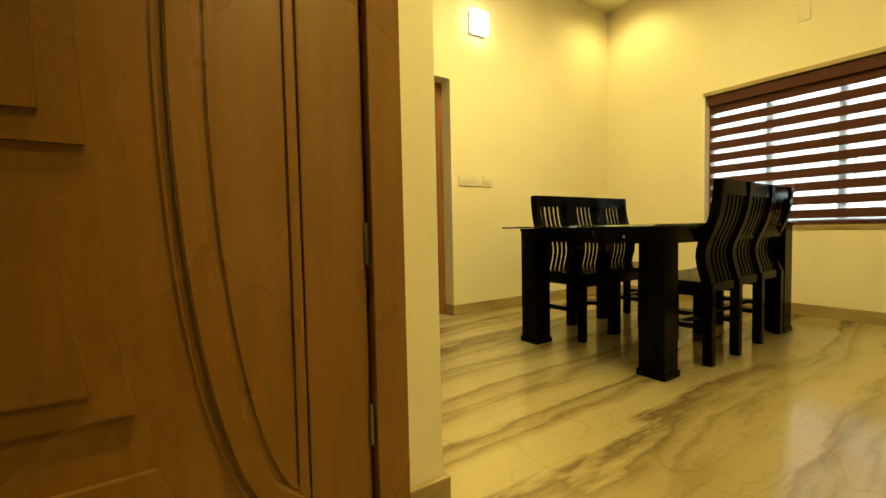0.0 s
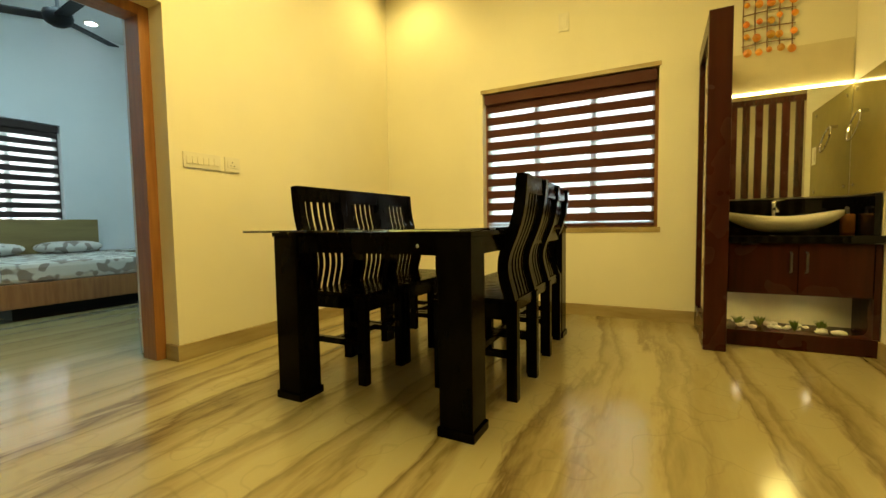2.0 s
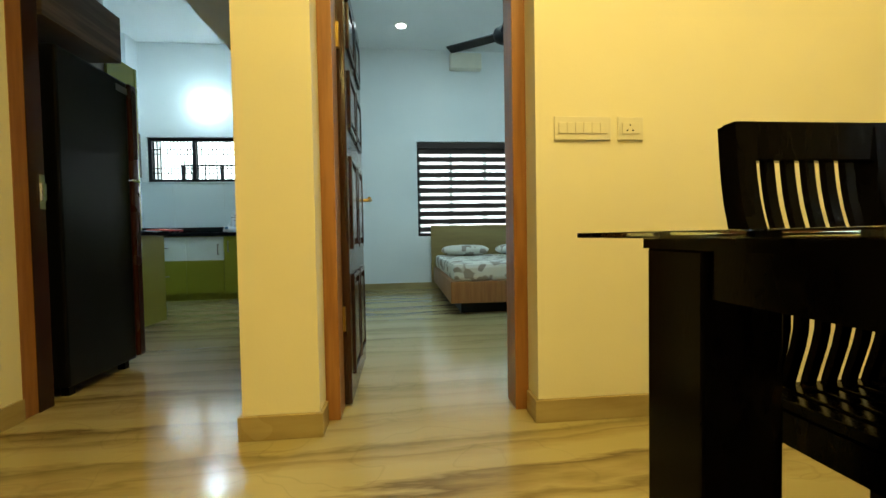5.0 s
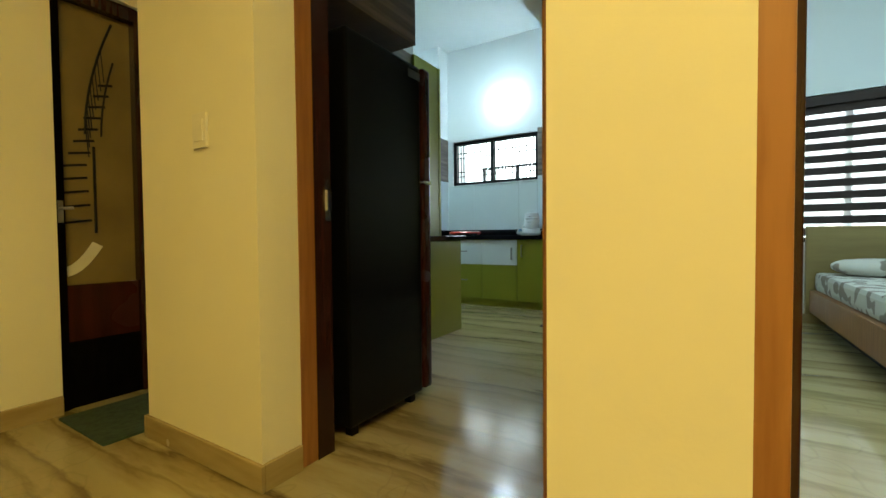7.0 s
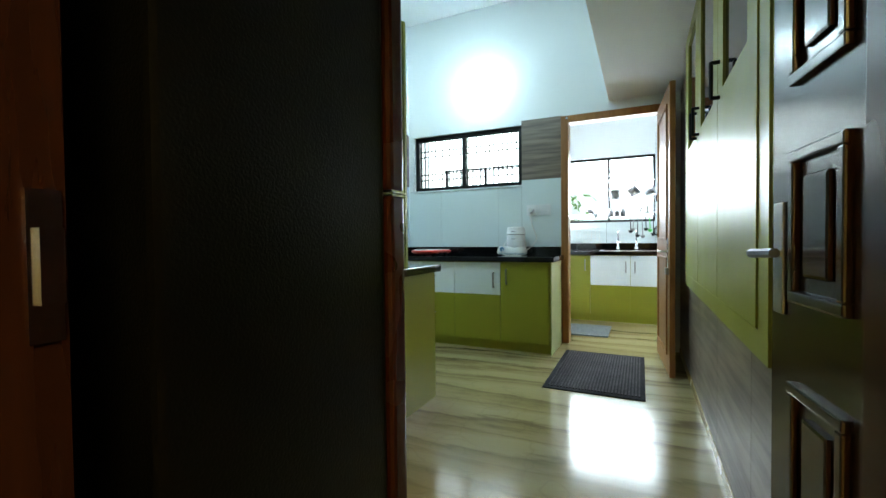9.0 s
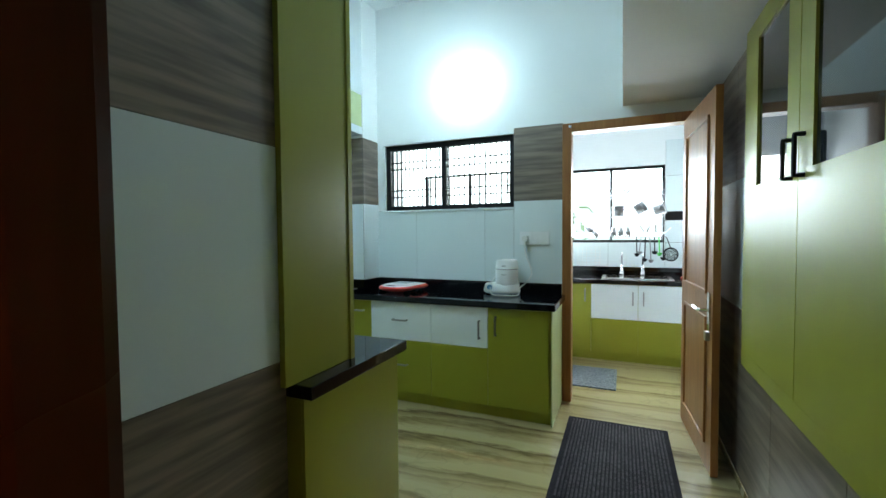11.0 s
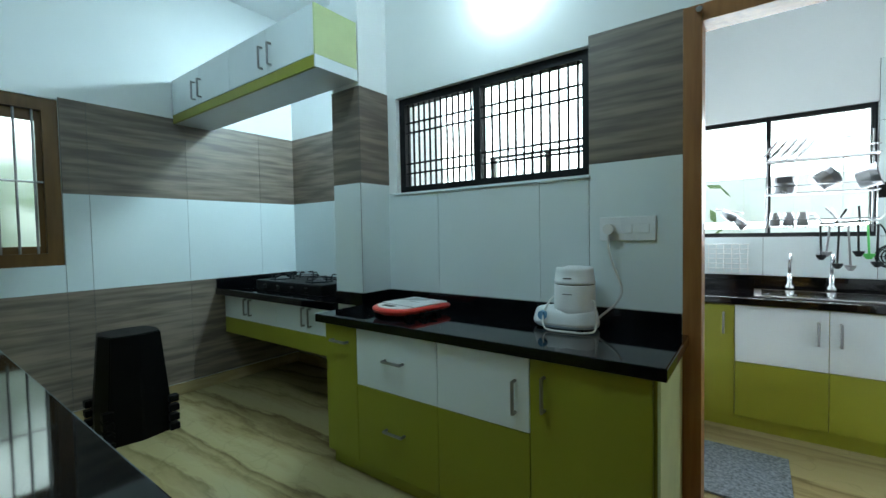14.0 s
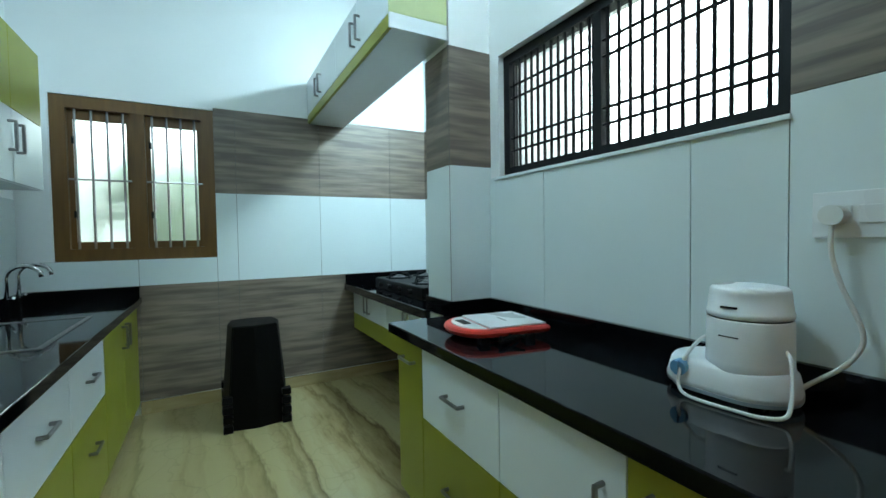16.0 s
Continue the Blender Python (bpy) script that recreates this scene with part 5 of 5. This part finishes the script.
for i in range(5):
    under("shelf", boxes((-1.66, 7.28, 0.90 + i * 0.14, -1.52, 7.385, 0.91 + i * 0.14)), STEEL, r)
    bm = bmesh.new()
    lathe(bm, [(0.035, 0), (0.035, 0.08), (0.03, 0.085)], (-1.59, 7.325, 0.911 + i * 0.14), 14)
    under("jar", bm, RED, r)

c = thing("high_cabinet", (-2.1, 6.45, 2.28), "long high wall cabinet with white doors and green rail", "kitchen cabinet")
under("body", boxes((-3.09, 6.29, 2.275, -1.195, 6.585, 2.625)), GLOSS, c)
under("bottom_rail", boxes((-1.1945, 6.272, 2.275, -1.183, 6.582, 2.345)), GLOSS, c, "white bottom rail")
under("end_panel", boxes((-1.1945, 6.272, 2.347, -1.183, 6.582, 2.63)), PALE, c, "pale green end panel")
front(c, "y", 6.29, -1, -3.09, -1.195, 2.275, 2.345, GREEN)
cuts = (-3.09, -2.62, -2.145, -1.67, -1.195)
for i in range(4):
    hu = cuts[i + 1] - 0.05 if i % 2 == 0 else cuts[i] + 0.05
    front(c, "y", 6.29, -1, cuts[i], cuts[i + 1], 2.345, 2.628, GLOSS, ("v", hu, 2.455))

# stacked stools
for k in range(4):
    z = 0.065 * k
    s = thing("stool", (-2.62, 5.76, z), "black moulded plastic stool in a stack", "stool", "stacked stools")
    bm = bmesh.new()
    def tier(u):
        r0 = 0.20 - 0.04 * u
        return [(-2.62 + r0 * sx * (1 - 0.12 * abs(sy)), 5.76 + r0 * sy * (1 - 0.12 * abs(sx)), z + 0.50 * u) for sx, sy in ((-1, -1), (0, -1.05), (1, -1), (1.05, 0), (1, 1), (0, 1.05), (-1, 1), (-1.05, 0))]
    rings = [[bm.verts.new(q) for q in tier(u)] for u in (0.0, 0.10, 0.12, 0.5, 0.95, 1.0)]
    for a, bb in zip(rings, rings[1:]):
        for q in range(8):
            bm.faces.new((a[q], a[(q + 1) % 8], bb[(q + 1) % 8], bb[q]))
    bm.faces.new(rings[-1])
    bmesh.ops.bevel(bm, geom=list(bm.edges), offset=0.006, segments=2, affect="EDGES")
    under("shell", bm, PLASTIC, s)
    for sx in (-1, 1):
        for sy in (-1, 1):
            under("leg_foot", boxes((-2.62 + sx * 0.185 - 0.03, 5.76 + sy * 0.185 - 0.03, z, -2.62 + sx * 0.185 + 0.03, 5.76 + sy * 0.185 + 0.03, z + 0.045), bevel=0.006), PLASTIC, s)

# things on the worktop
i = thing("induction_cooker", (-0.85, 6.5, 0.872), "red and white induction cooker on the worktop", "induction cooker")
M = pose(-0.77, 6.54, 0, 0, 0, -8)
def turned(bm):
    bmesh.ops.transform(bm, matrix=M, verts=bm.verts)
    return bm


def rounded_slab(half, back, straight, nose, rings):
    """A slab with a bowed front: rings are (height, inset) pairs from the bottom up."""
    bm, loops = bmesh.new(), []
    for z, inset in rings:
        h = half - inset
        pts = [(h, back - inset), (-h, back - inset)] + [(-h * math.cos(a), straight - (nose - inset) * math.sin(a)) for a in [math.pi * k / 16 for k in range(17)]]
        loops.append([bm.verts.new((x, y, z)) for x, y in pts])
    for lo, hi in zip(loops, loops[1:]):
        for k in range(len(lo)):
            j = (k + 1) % len(lo)
            bm.faces.new((lo[k], lo[j], hi[j], hi[k]))
    bm.faces.new(loops[0][::-1])
    bm.faces.new(loops[-1])
    return bm


under("body", turned(rounded_slab(0.155, 0.19, -0.08, 0.12, ((0.888, 0.03), (0.898, 0.008), (0.912, 0.0), (0.922, 0.004), (0.927, 0.012)))), RED, i)
under("top", turned(boxes((-0.138, -0.075, 0.9272, 0.138, 0.178, 0.934), bevel=0.003)), APPLIANCE, i, "white glass cooking plate")
under("control_panel", turned(rounded_slab(0.128, -0.082, -0.084, 0.085, ((0.9272, 0.0), (0.9305, 0.002)))), APPLIANCE, i, "white bowed control panel")
under("display", turned(boxes((-0.06, -0.14, 0.9307, 0.03, -0.105, 0.9325), bevel=0.0008)), PLASTIC, i, "dark oval display")
under("marking", turned(boxes((-0.03, 0.04, 0.9342, 0.05, 0.048, 0.9346))), STEEL, i)
for x, y in ((-0.13, -0.10), (0.13, -0.10), (-0.13, 0.10), (0.13, 0.10)):
    under("foot", turned(boxes((x - 0.02, y - 0.02, 0.872, x + 0.02, y + 0.02, 0.896))), PLASTIC, i)
bm = bmesh.new()
tube(bm, [(-0.62 + 0.05 * math.sin(q * 1.9), 6.50 + 0.06 * math.cos(q * 2.3), 0.880 + 0.010 * (q % 3)) for q in range(13)], 0.005, 6)
under("cable", bm, PLASTIC, i)

g = thing("mixer_grinder", (0.0, 6.5, 0.872), "white mixer grinder with a drum and blue knob", "mixer grinder")
GX, GY = 0.134, 6.69
bm = bmesh.new()
lathe(bm, [(0.094, 0.06), (0.0925, 0.10), (0.091, 0.200), (0.0895, 0.204)], (GX, GY, 0.872), 40)
under("drum", bm, APPLIANCE, g, smooth=True)
bm = bmesh.new()
lathe(bm, [(0.0875, 0.2035), (0.0875, 0.2085)], (GX, GY, 0.872), 40)
under("seam", bm, PLASTIC, g)
bm = bmesh.new()
lathe(bm, [(0.0895, 0.208), (0.0915, 0.210), (0.0915, 0.221), (0.0895, 0.2225), (0.085, 0.266), (0.0835, 0.275), (0.079, 0.281), (0.06, 0.2845), (0.02, 0.2855)], (GX, GY, 0.872), 40)
under("lid", bm, APPLIANCE, g, smooth=True)


def stadium(bm, rings, n=14):
    """A body of rounded plan: rings are (height, start, end, radius) along x, centred on the mixer's axis."""
    loops = []
    for z, xa, xb, r in rings:
        pts = [(xb - r + r * math.sin(math.pi * k / n), GY - r * math.cos(math.pi * k / n)) for k in range(n + 1)]
        pts += [(xa + r * 0.8 - r * 0.8 * math.sin(math.pi * k / n), GY + r * math.cos(math.pi * k / n)) for k in range(n + 1)]
        loops.append([bm.verts.new((x, y, z)) for x, y in pts])
    for lo, hi in zip(loops, loops[1:]):
        for k in range(len(lo)):
            j = (k + 1) % len(lo)
            bm.faces.new((lo[k], lo[j], hi[j], hi[k]))
    bm.faces.new(loops[0][::-1])
    bm.faces.new(loops[-1])
    return bm


under("base", stadium(bmesh.new(), ((0.892, GX - 0.192, GX + 0.110, 0.104), (0.905, GX - 0.194, GX + 0.110, 0.104), (0.925, GX - 0.188, GX + 0.106, 0.100), (0.948, GX - 0.182, GX + 0.101, 0.095), (0.958, GX - 0.174, GX + 0.094, 0.087), (0.962, GX - 0.15, GX + 0.08, 0.07))), APPLIANCE, g, smooth=True)
under("skirt", stadium(bmesh.new(), ((0.882, GX - 0.178, GX + 0.106, 0.102), (0.892, GX - 0.183, GX + 0.110, 0.105))), material("pale_blue_plastic", (0.42, 0.52, 0.62), 0.35), g, "pale blue skirt")
for x in (GX - 0.14, GX + 0.05):
    for y in (GY - 0.06, GY + 0.06):
        under("foot", boxes((x - 0.015, y - 0.015, 0.872, x + 0.015, y + 0.015, 0.884)), PLASTIC, g)
bm = bmesh.new()
tube(bm, [(GX - 0.115, GY - 0.09, 0.937), (GX - 0.115, GY - 0.112, 0.935)], 0.021, 16)
box(bm, GX - 0.119, GY - 0.120, 0.918, GX - 0.111, GY - 0.110, 0.954)
under("knob", bm, BLUE, g)
for x0, x1, z0, z1 in ((-0.020, 0.016, 1.105, 1.110), (-0.024, 0.020, 1.035, 1.038)):
    under("marking", boxes((GX + x0, GY - 0.0925, z0, GX + x1, GY - 0.086, z1)), IRON, g)
for loop in ([(-0.088, -0.03, 1.015), (-0.098, -0.06, 0.995), (-0.108, -0.10, 0.95), (-0.106, -0.122, 0.905), (-0.085, -0.132, 0.880), (-0.03, -0.136, 0.877), (0.03, -0.130, 0.877)],
             [(0.088, -0.02, 1.01), (0.105, -0.04, 0.995), (0.115, -0.06, 0.955), (0.122, -0.08, 0.915), (0.118, -0.10, 0.885), (0.08, -0.122, 0.877), (0.03, -0.130, 0.877)]):
    bm = bmesh.new()
    tube(bm, smooth_path([(GX + x, GY + y, z) for x, y, z in loop]), 0.0045, 8)
    under("latch_wire", bm, CORD, g)
PX = 0.262
p = switch_plate(("y", 6.827, -1), 0.212, 0.455, 1.272, 1.382, 3, "white three-way switch and socket plate on tiles", APPLIANCE, margin=0.034)
q = thing("power_cord", (PX, 6.8, 1.25), "white power cord with a plug in the socket", "power cord")
bm = bmesh.new()
tube(bm, [(PX, 6.812, 1.325), (PX, 6.772, 1.325)], 0.024, 14)
under("plug", bm, CORD, q)
bm = bmesh.new()
pts = [(PX, 6.78, 1.305), (PX + 0.002, 6.775, 1.24), (PX + 0.02, 6.78, 1.16), (PX + 0.05, 6.785, 1.08), (PX + 0.055, 6.785, 1.03), (PX + 0.03, 6.775, 0.98), (PX - 0.02, 6.74, 0.93), (PX - 0.06, 6.68, 0.888), (PX - 0.09, 6.63, 0.88), (PX - 0.12, 6.62, 0.89)]
tube(bm, smooth_path(pts), 0.0055, 8)
under("cable", bm, CORD, q, smooth=True)

b = thing("wall_bulb", (-0.26, 6.8, 2.62), "bright bulb in a white holder on the kitchen wall", "wall lamp")
bm = bmesh.new()
tube(bm, [(-0.26, 6.835, 2.72), (-0.26, 6.79, 2.72), (-0.26, 6.77, 2.70)], 0.018, 12)
under("holder", bm, APPLIANCE, b)
bm = bmesh.new()
lathe(bm, [(0.012, 0.05), (0.018, 0.03), (0.034, 0.0), (0.03, -0.03), (0.008, -0.045)], (-0.26, 6.77, 2.655), 18)
under("bulb", bm, glow("lit_bulb", (0.82, 0.96, 1.0), 90.0), b, smooth=True)

m = thing("rubber_mat", (0.97, 6.0, 0), "dark ribbed rubber mat before the utility door", "mat")
under("border", boxes((0.65, 5.45, 0.0, 1.30, 6.52, 0.008), bevel=0.003), RUBBER, m)
for k in range(29):
    under("rib", boxes((0.685 + k * 0.0205, 5.49, 0.008, 0.695 + k * 0.0205, 6.48, 0.014)), RIB, m)

# ---- utility room ----
m = thing("rug", (0.75, 7.5, 0), "speckled grey rug before the utility counter", "rug")
under("surface", boxes((0.40, 7.19, 0.0, 0.965, 7.78, 0.012), bevel=0.004), RUG, m)
UY = 8.10
pl = thing("plinth", (1.3, 8.4, 0), "olive green plinth in the utility room", "plinth")
under("board", boxes((0.255, 8.12, 0, 2.39, 8.66, 0.09)), GREEN, pl)
for a0, a1, kind in ((0.26, 0.70, 0), (0.70, 1.62, 1), (1.62, 2.38, 0)):
    c = base_unit(a0, a1, 8.66, UY, -1, "white and green utility sink cabinet" if kind else "olive green utility base cabinet")
    if kind:
        mid = (a0 + a1) / 2
        for u0, u1, hu in ((a0, mid, mid - 0.05), (mid, a1, mid + 0.05)):
            front(c, "y", UY, -1, u0, u1, 0.45, 0.82, GLOSS, ("v", hu, 0.68))
            front(c, "y", UY, -1, u0, u1, 0.09, 0.45, GREEN)
    else:
        front(c, "y", UY, -1, a0, a1, 0.09, 0.82, GREEN, ("v", a1 - 0.06 if a0 < 1 else a0 + 0.08, 0.70))
w = thing("worktop", (1.3, 8.35, 0.83), "black granite utility worktop", "worktop")
under("slab", boxes((0.255, 8.06, 0.826, 2.39, 8.655, 0.872), bevel=0.004), GRANITE, w)
under("upstand", boxes((0.255, 8.657, 0.80, 2.39, 8.671, 0.965)), GRANITE, w)
s = thing("utility_sink", (1.1, 8.3, 0.872), "shallow steel sink in the utility worktop", "sink")
under("rim", boxes((0.80, 8.15, 0.872, 1.50, 8.55, 0.878), bevel=0.002), STEEL, s)
under("basin", boxes((0.84, 8.19, 0.8785, 1.46, 8.51, 0.880)), CHROME, s)
for x in (1.0, 1.22):
    f = thing("utility_tap", (x, 8.66, 1.0), "chrome wall tap over the utility sink", "tap")
    bm = bmesh.new()
    lathe(bm, [(0.03, 0), (0.03, 0.03), (0.014, 0.05), (0.014, 0.12)], (x, 8.60, 0.872), 14)
    under("body", bm, CHROME, f, smooth=True)
    bm = bmesh.new()
    tube(bm, [(x, 8.60, 0.99), (x, 8.60, 1.09), (x, 8.57, 1.13), (x, 8.53, 1.12), (x, 8.52, 1.08)], 0.010)
    under("spout", bm, CHROME, f, smooth=True)
r = thing("dish_rack", (1.15, 8.64, 1.2), "wire dish rack hung before the window, with plates", "dish rack")
for x in (0.87, 1.42):
    bm = bmesh.new()
    tube(bm, [(x, 8.655, 1.28), (x, 8.655, 1.95)], 0.006, 6)
    under("upright", bm, STEEL, r)
for z in (1.32, 1.55, 1.78):
    bm = bmesh.new()
    for y in (8.50, 8.56, 8.61, 8.655):
        tube(bm, [(0.86, y, z), (1.43, y, z)], 0.004, 6)
    for x in (0.86, 1.43):
        tube(bm, [(x, 8.50, z), (x, 8.655, z)], 0.004, 6)
    tube(bm, [(0.86, 8.50, z + 0.05), (1.43, 8.50, z + 0.05)], 0.004, 6)
    under("shelf", bm, STEEL, r)
def turned_vessel(name, at, profile, tilt, spin, label, category, group, mat=STEEL):
    """A spun steel vessel, tipped over by tilt about y and spun about z; at is its lowest middle."""
    p = thing(name, at, label, category, group)
    bm = bmesh.new()
    lathe(bm, profile, (0, 0, 0), 20)
    bmesh.ops.rotate(bm, matrix=Matrix.Rotation(radians(spin), 3, "Z") @ Matrix.Rotation(radians(tilt), 3, "Y"), verts=bm.verts)
    low = min(v.co.z for v in bm.verts)
    bmesh.ops.translate(bm, vec=Vector(at) - Vector((0, 0, low)), verts=bm.verts)
    under("shell", bm, mat, p, smooth=True)
    return p


for k in range(5):
    turned_vessel("plate", (0.89 + k * 0.052, 8.575, 1.785), [(0.02, 0), (0.085, 0.003), (0.105, 0.012), (0.103, 0.015), (0.083, 0.006)], -52, 8, "steel plate leaning in the dish rack", "plate", "plates in the rack")
bowl = turned_vessel("glass_bowl", (1.28, 8.575, 1.785), [(0.06, 0), (0.095, 0.03), (0.10, 0.05), (0.085, 0.095), (0.05, 0.105)], 0, 0, "clear glass bowl with a steel lid on the rack", "bowl", "", GLASS)
bm = bmesh.new()
lathe(bm, [(0.045, 0), (0.05, 0.008), (0.04, 0.016), (0.01, 0.018)], (1.28, 8.575, 1.891), 20)
under("lid", bm, STEEL, bowl, "small steel lid")
POT = [(0.06, 0), (0.066, 0.008), (0.07, 0.105), (0.076, 0.11), (0.072, 0.112), (0.064, 0.012)]
for x, tilt, spin in ((0.965, 0, 0), (1.13, 58, 20), (1.33, 74, -12)):
    turned_vessel("steel_pot", (x, 8.575, 1.556), POT, tilt, spin, "round steel pot on the dish rack", "pot", "pots in the rack")
CUP = [(0.026, 0), (0.034, 0.095), (0.031, 0.096), (0.023, 0.006)]
for x in (0.915, 0.99, 1.065):
    turned_vessel("steel_tumbler", (x, 8.575, 1.326), CUP, 180, 0, "steel tumbler upside down on the rack", "tumbler", "tumblers in the rack")
for x, z, tilt in ((0.60, 1.36, 125), (0.68, 1.30, 140)):
    p = turned_vessel("steel_mug", (x, 8.60, z), CUP, tilt, 0, "steel mug hanging from a wire bracket", "mug", "mugs on the bracket")
bracket = thing("wire_bracket", (0.62, 8.66, 1.46), "thin wire mug bracket on the window bars", "bracket")
bm = bmesh.new()
tube(bm, [(0.56, 8.665, 1.47), (0.56, 8.60, 1.46), (0.73, 8.60, 1.43), (0.73, 8.665, 1.43)], 0.004, 6)
under("wire", bm, STEEL, bracket)
rnd = random.Random(12)
for k in range(7):
    u = thing("ladle", (1.14 + k * 0.045, 8.48, 1.05), "steel ladle hanging from the rack", "ladle", "ladles under the rack")
    bm = bmesh.new()
    x, zz, lean = 1.15 + k * 0.045, 1.10 + rnd.uniform(-0.03, 0.09), rnd.uniform(-0.02, 0.02)
    if k == 3:
        zz = 1.06
    tube(bm, [(x, 8.502, 1.325), (x, 8.492, 1.30), (x + lean, 8.492, zz)], 0.006, 6)
    lathe(bm, [(0.012, 0), (0.026, 0.02), (0.03, 0.035)], (x + lean, 8.492, zz - 0.03), 12)
    under("body", bm, GREENPLASTIC if k == 5 else (STEEL if k % 2 else IRON), u)
for k in range(6):
    x = 1.17 + k * 0.045
    u = thing("spatula", (x, 8.57, 1.326), "kitchen spatula lying across the lowest rack shelf", "spatula", "spatulas on the rack")
    bm, turn = bmesh.new(), rnd.uniform(-0.06, 0.06)
    tube(bm, [(x, 8.53, 1.333 + k * 0.003), (x + turn, 8.60, 1.36 + rnd.uniform(0, 0.05)), (x + 2 * turn, 8.64, 1.39 + rnd.uniform(0, 0.06))], 0.007, 6)
    box(bm, x - 0.025, 8.51, 1.33 + k * 0.003, x + 0.025, 8.535, 1.345 + k * 0.003)
    under("body", bm, (STEEL, IRON, APPLIANCE)[k % 3], u)
tray = thing("wire_tray", (0.55, 8.66, 1.0), "pale wire drying tray leaning on the tiles", "tray")
bm = bmesh.new()
for k in range(9):
    tube(bm, [(0.36 + k * 0.05, 8.655, 0.972), (0.36 + k * 0.05, 8.660, 1.20)], 0.003, 5)
for k in range(7):
    tube(bm, [(0.35, 8.655, 0.975 + k * 0.037), (0.77, 8.655, 0.975 + k * 0.037)], 0.003, 5)
under("grid", bm, CORD, tray)
sieve = thing("sieve", (1.52, 8.60, 1.10), "round wire sieve hanging beside the rack", "sieve")
bm = bmesh.new()
for k in range(6):
    r0 = 0.075 * math.sin(math.pi * (k + 1) / 12)
    tube(bm, [(1.50 + r0 * math.cos(a), 8.60 - 0.05 * math.cos(math.pi * (k + 1) / 12), 1.12 + r0 * math.sin(a)) for a in [2 * math.pi * q / 16 for q in range(16)]], 0.004, 5, True)
for q in range(8):
    a = 2 * math.pi * q / 8
    tube(bm, [(1.50 + 0.075 * math.sin(math.pi * k / 12) * math.cos(a), 8.60 - 0.05 * math.cos(math.pi * k / 12), 1.12 + 0.075 * math.sin(math.pi * k / 12) * math.sin(a)) for k in range(1, 7)], 0.003, 5)
tube(bm, [(1.50, 8.60, 1.19), (1.46, 8.58, 1.30), (1.43, 8.50, 1.325)], 0.005, 6)
under("mesh", bm, IRON, sieve)
q = thing("floor_wiper", (1.62, 8.45, 0.872), "red and green hand wiper on the worktop", "wiper")
under("blade", boxes((1.58, 8.40, 0.872, 1.80, 8.44, 0.89), bevel=0.003), RED, q)
bm = bmesh.new()
tube(bm, [(1.66, 8.42, 0.89), (1.66, 8.50, 0.98), (1.655, 8.56, 1.10)], 0.012)
under("handle", bm, GREENPLASTIC, q)

# ---- garden beyond the windows ----
def shrub(at, r, h, seed):
    rr = random.Random(seed)
    g = thing("shrub", at, "leafy green garden shrub outside the window", "shrub", "garden shrubs")
    bm = bmesh.new()
    for k in range(5):
        a = k * 1.26
        tube(bm, [at, (at[0] + 0.3 * r * math.cos(a), at[1] + 0.3 * r * math.sin(a), at[2] + h * 0.5), (at[0] + 0.6 * r * math.cos(a), at[1] + 0.6 * r * math.sin(a), at[2] + h * 0.8)], 0.02, 5)
    under("branches", bm, BARK, g)
    verts, faces = [], []
    for _ in range(700):
        d = Vector((rr.gauss(0, 0.42), rr.gauss(0, 0.42), rr.uniform(0.15, 1)))
        p = Vector(at) + Vector((d.x * r, d.y * r, d.z * h))
        a, b2 = Vector((rr.uniform(-1, 1), rr.uniform(-1, 1), rr.uniform(-1, 1))).normalized() * 0.09, Vector((rr.uniform(-1, 1), rr.uniform(-1, 1), rr.uniform(-1, 1))).normalized() * 0.045
        n0 = len(verts)
        verts += [p - a, p + b2, p + a, p - b2]
        faces.append((n0, n0 + 1, n0 + 2, n0 + 3))
    bm = bmesh.new()
    vs = [bm.verts.new(q) for q in verts]
    for q in faces:
        bm.faces.new([vs[k] for k in q])
    under("leaves", bm, LEAFGLOW, g)


for k, at in enumerate(((-1.4, 9.6, -0.2), (-0.3, 10.4, -0.2), (-5.2, 5.4, -0.2), (-5.4, 6.3, -0.2), (-4.2, 4.7, -0.2), (-4.4, 5.3, -0.2))):
    shrub(at, 0.8, 2.3 if k > 1 else 2.0, k)
wall = structure("garden_wall", boxes((-4, 10.9, -0.2, 2.5, 11.0, 1.9)), WHITE, "white boundary wall beyond the kitchen window", "wall")

fence = thing("metal_fence", (-1.2, 9.6, -0.2), "dark metal fence rail beyond the kitchen window", "fence")
for x in (-1.95, -1.2, -0.45):
    under("post", boxes((x - 0.025, 9.575, -0.2, x + 0.025, 9.625, 2.27)), IRON, fence)
under("rail", boxes((-2.0, 9.58, 2.27, -0.4, 9.62, 2.30)), IRON, fence)
under("rail", boxes((-2.0, 9.585, 1.575, -0.4, 9.615, 1.60)), IRON, fence)
for k in range(13):
    x = -1.9 + k * 0.12
    under("picket", boxes((x - 0.008, 9.592, 1.60, x + 0.008, 9.608, 2.27)), CORD, fence, "pale thin picket")
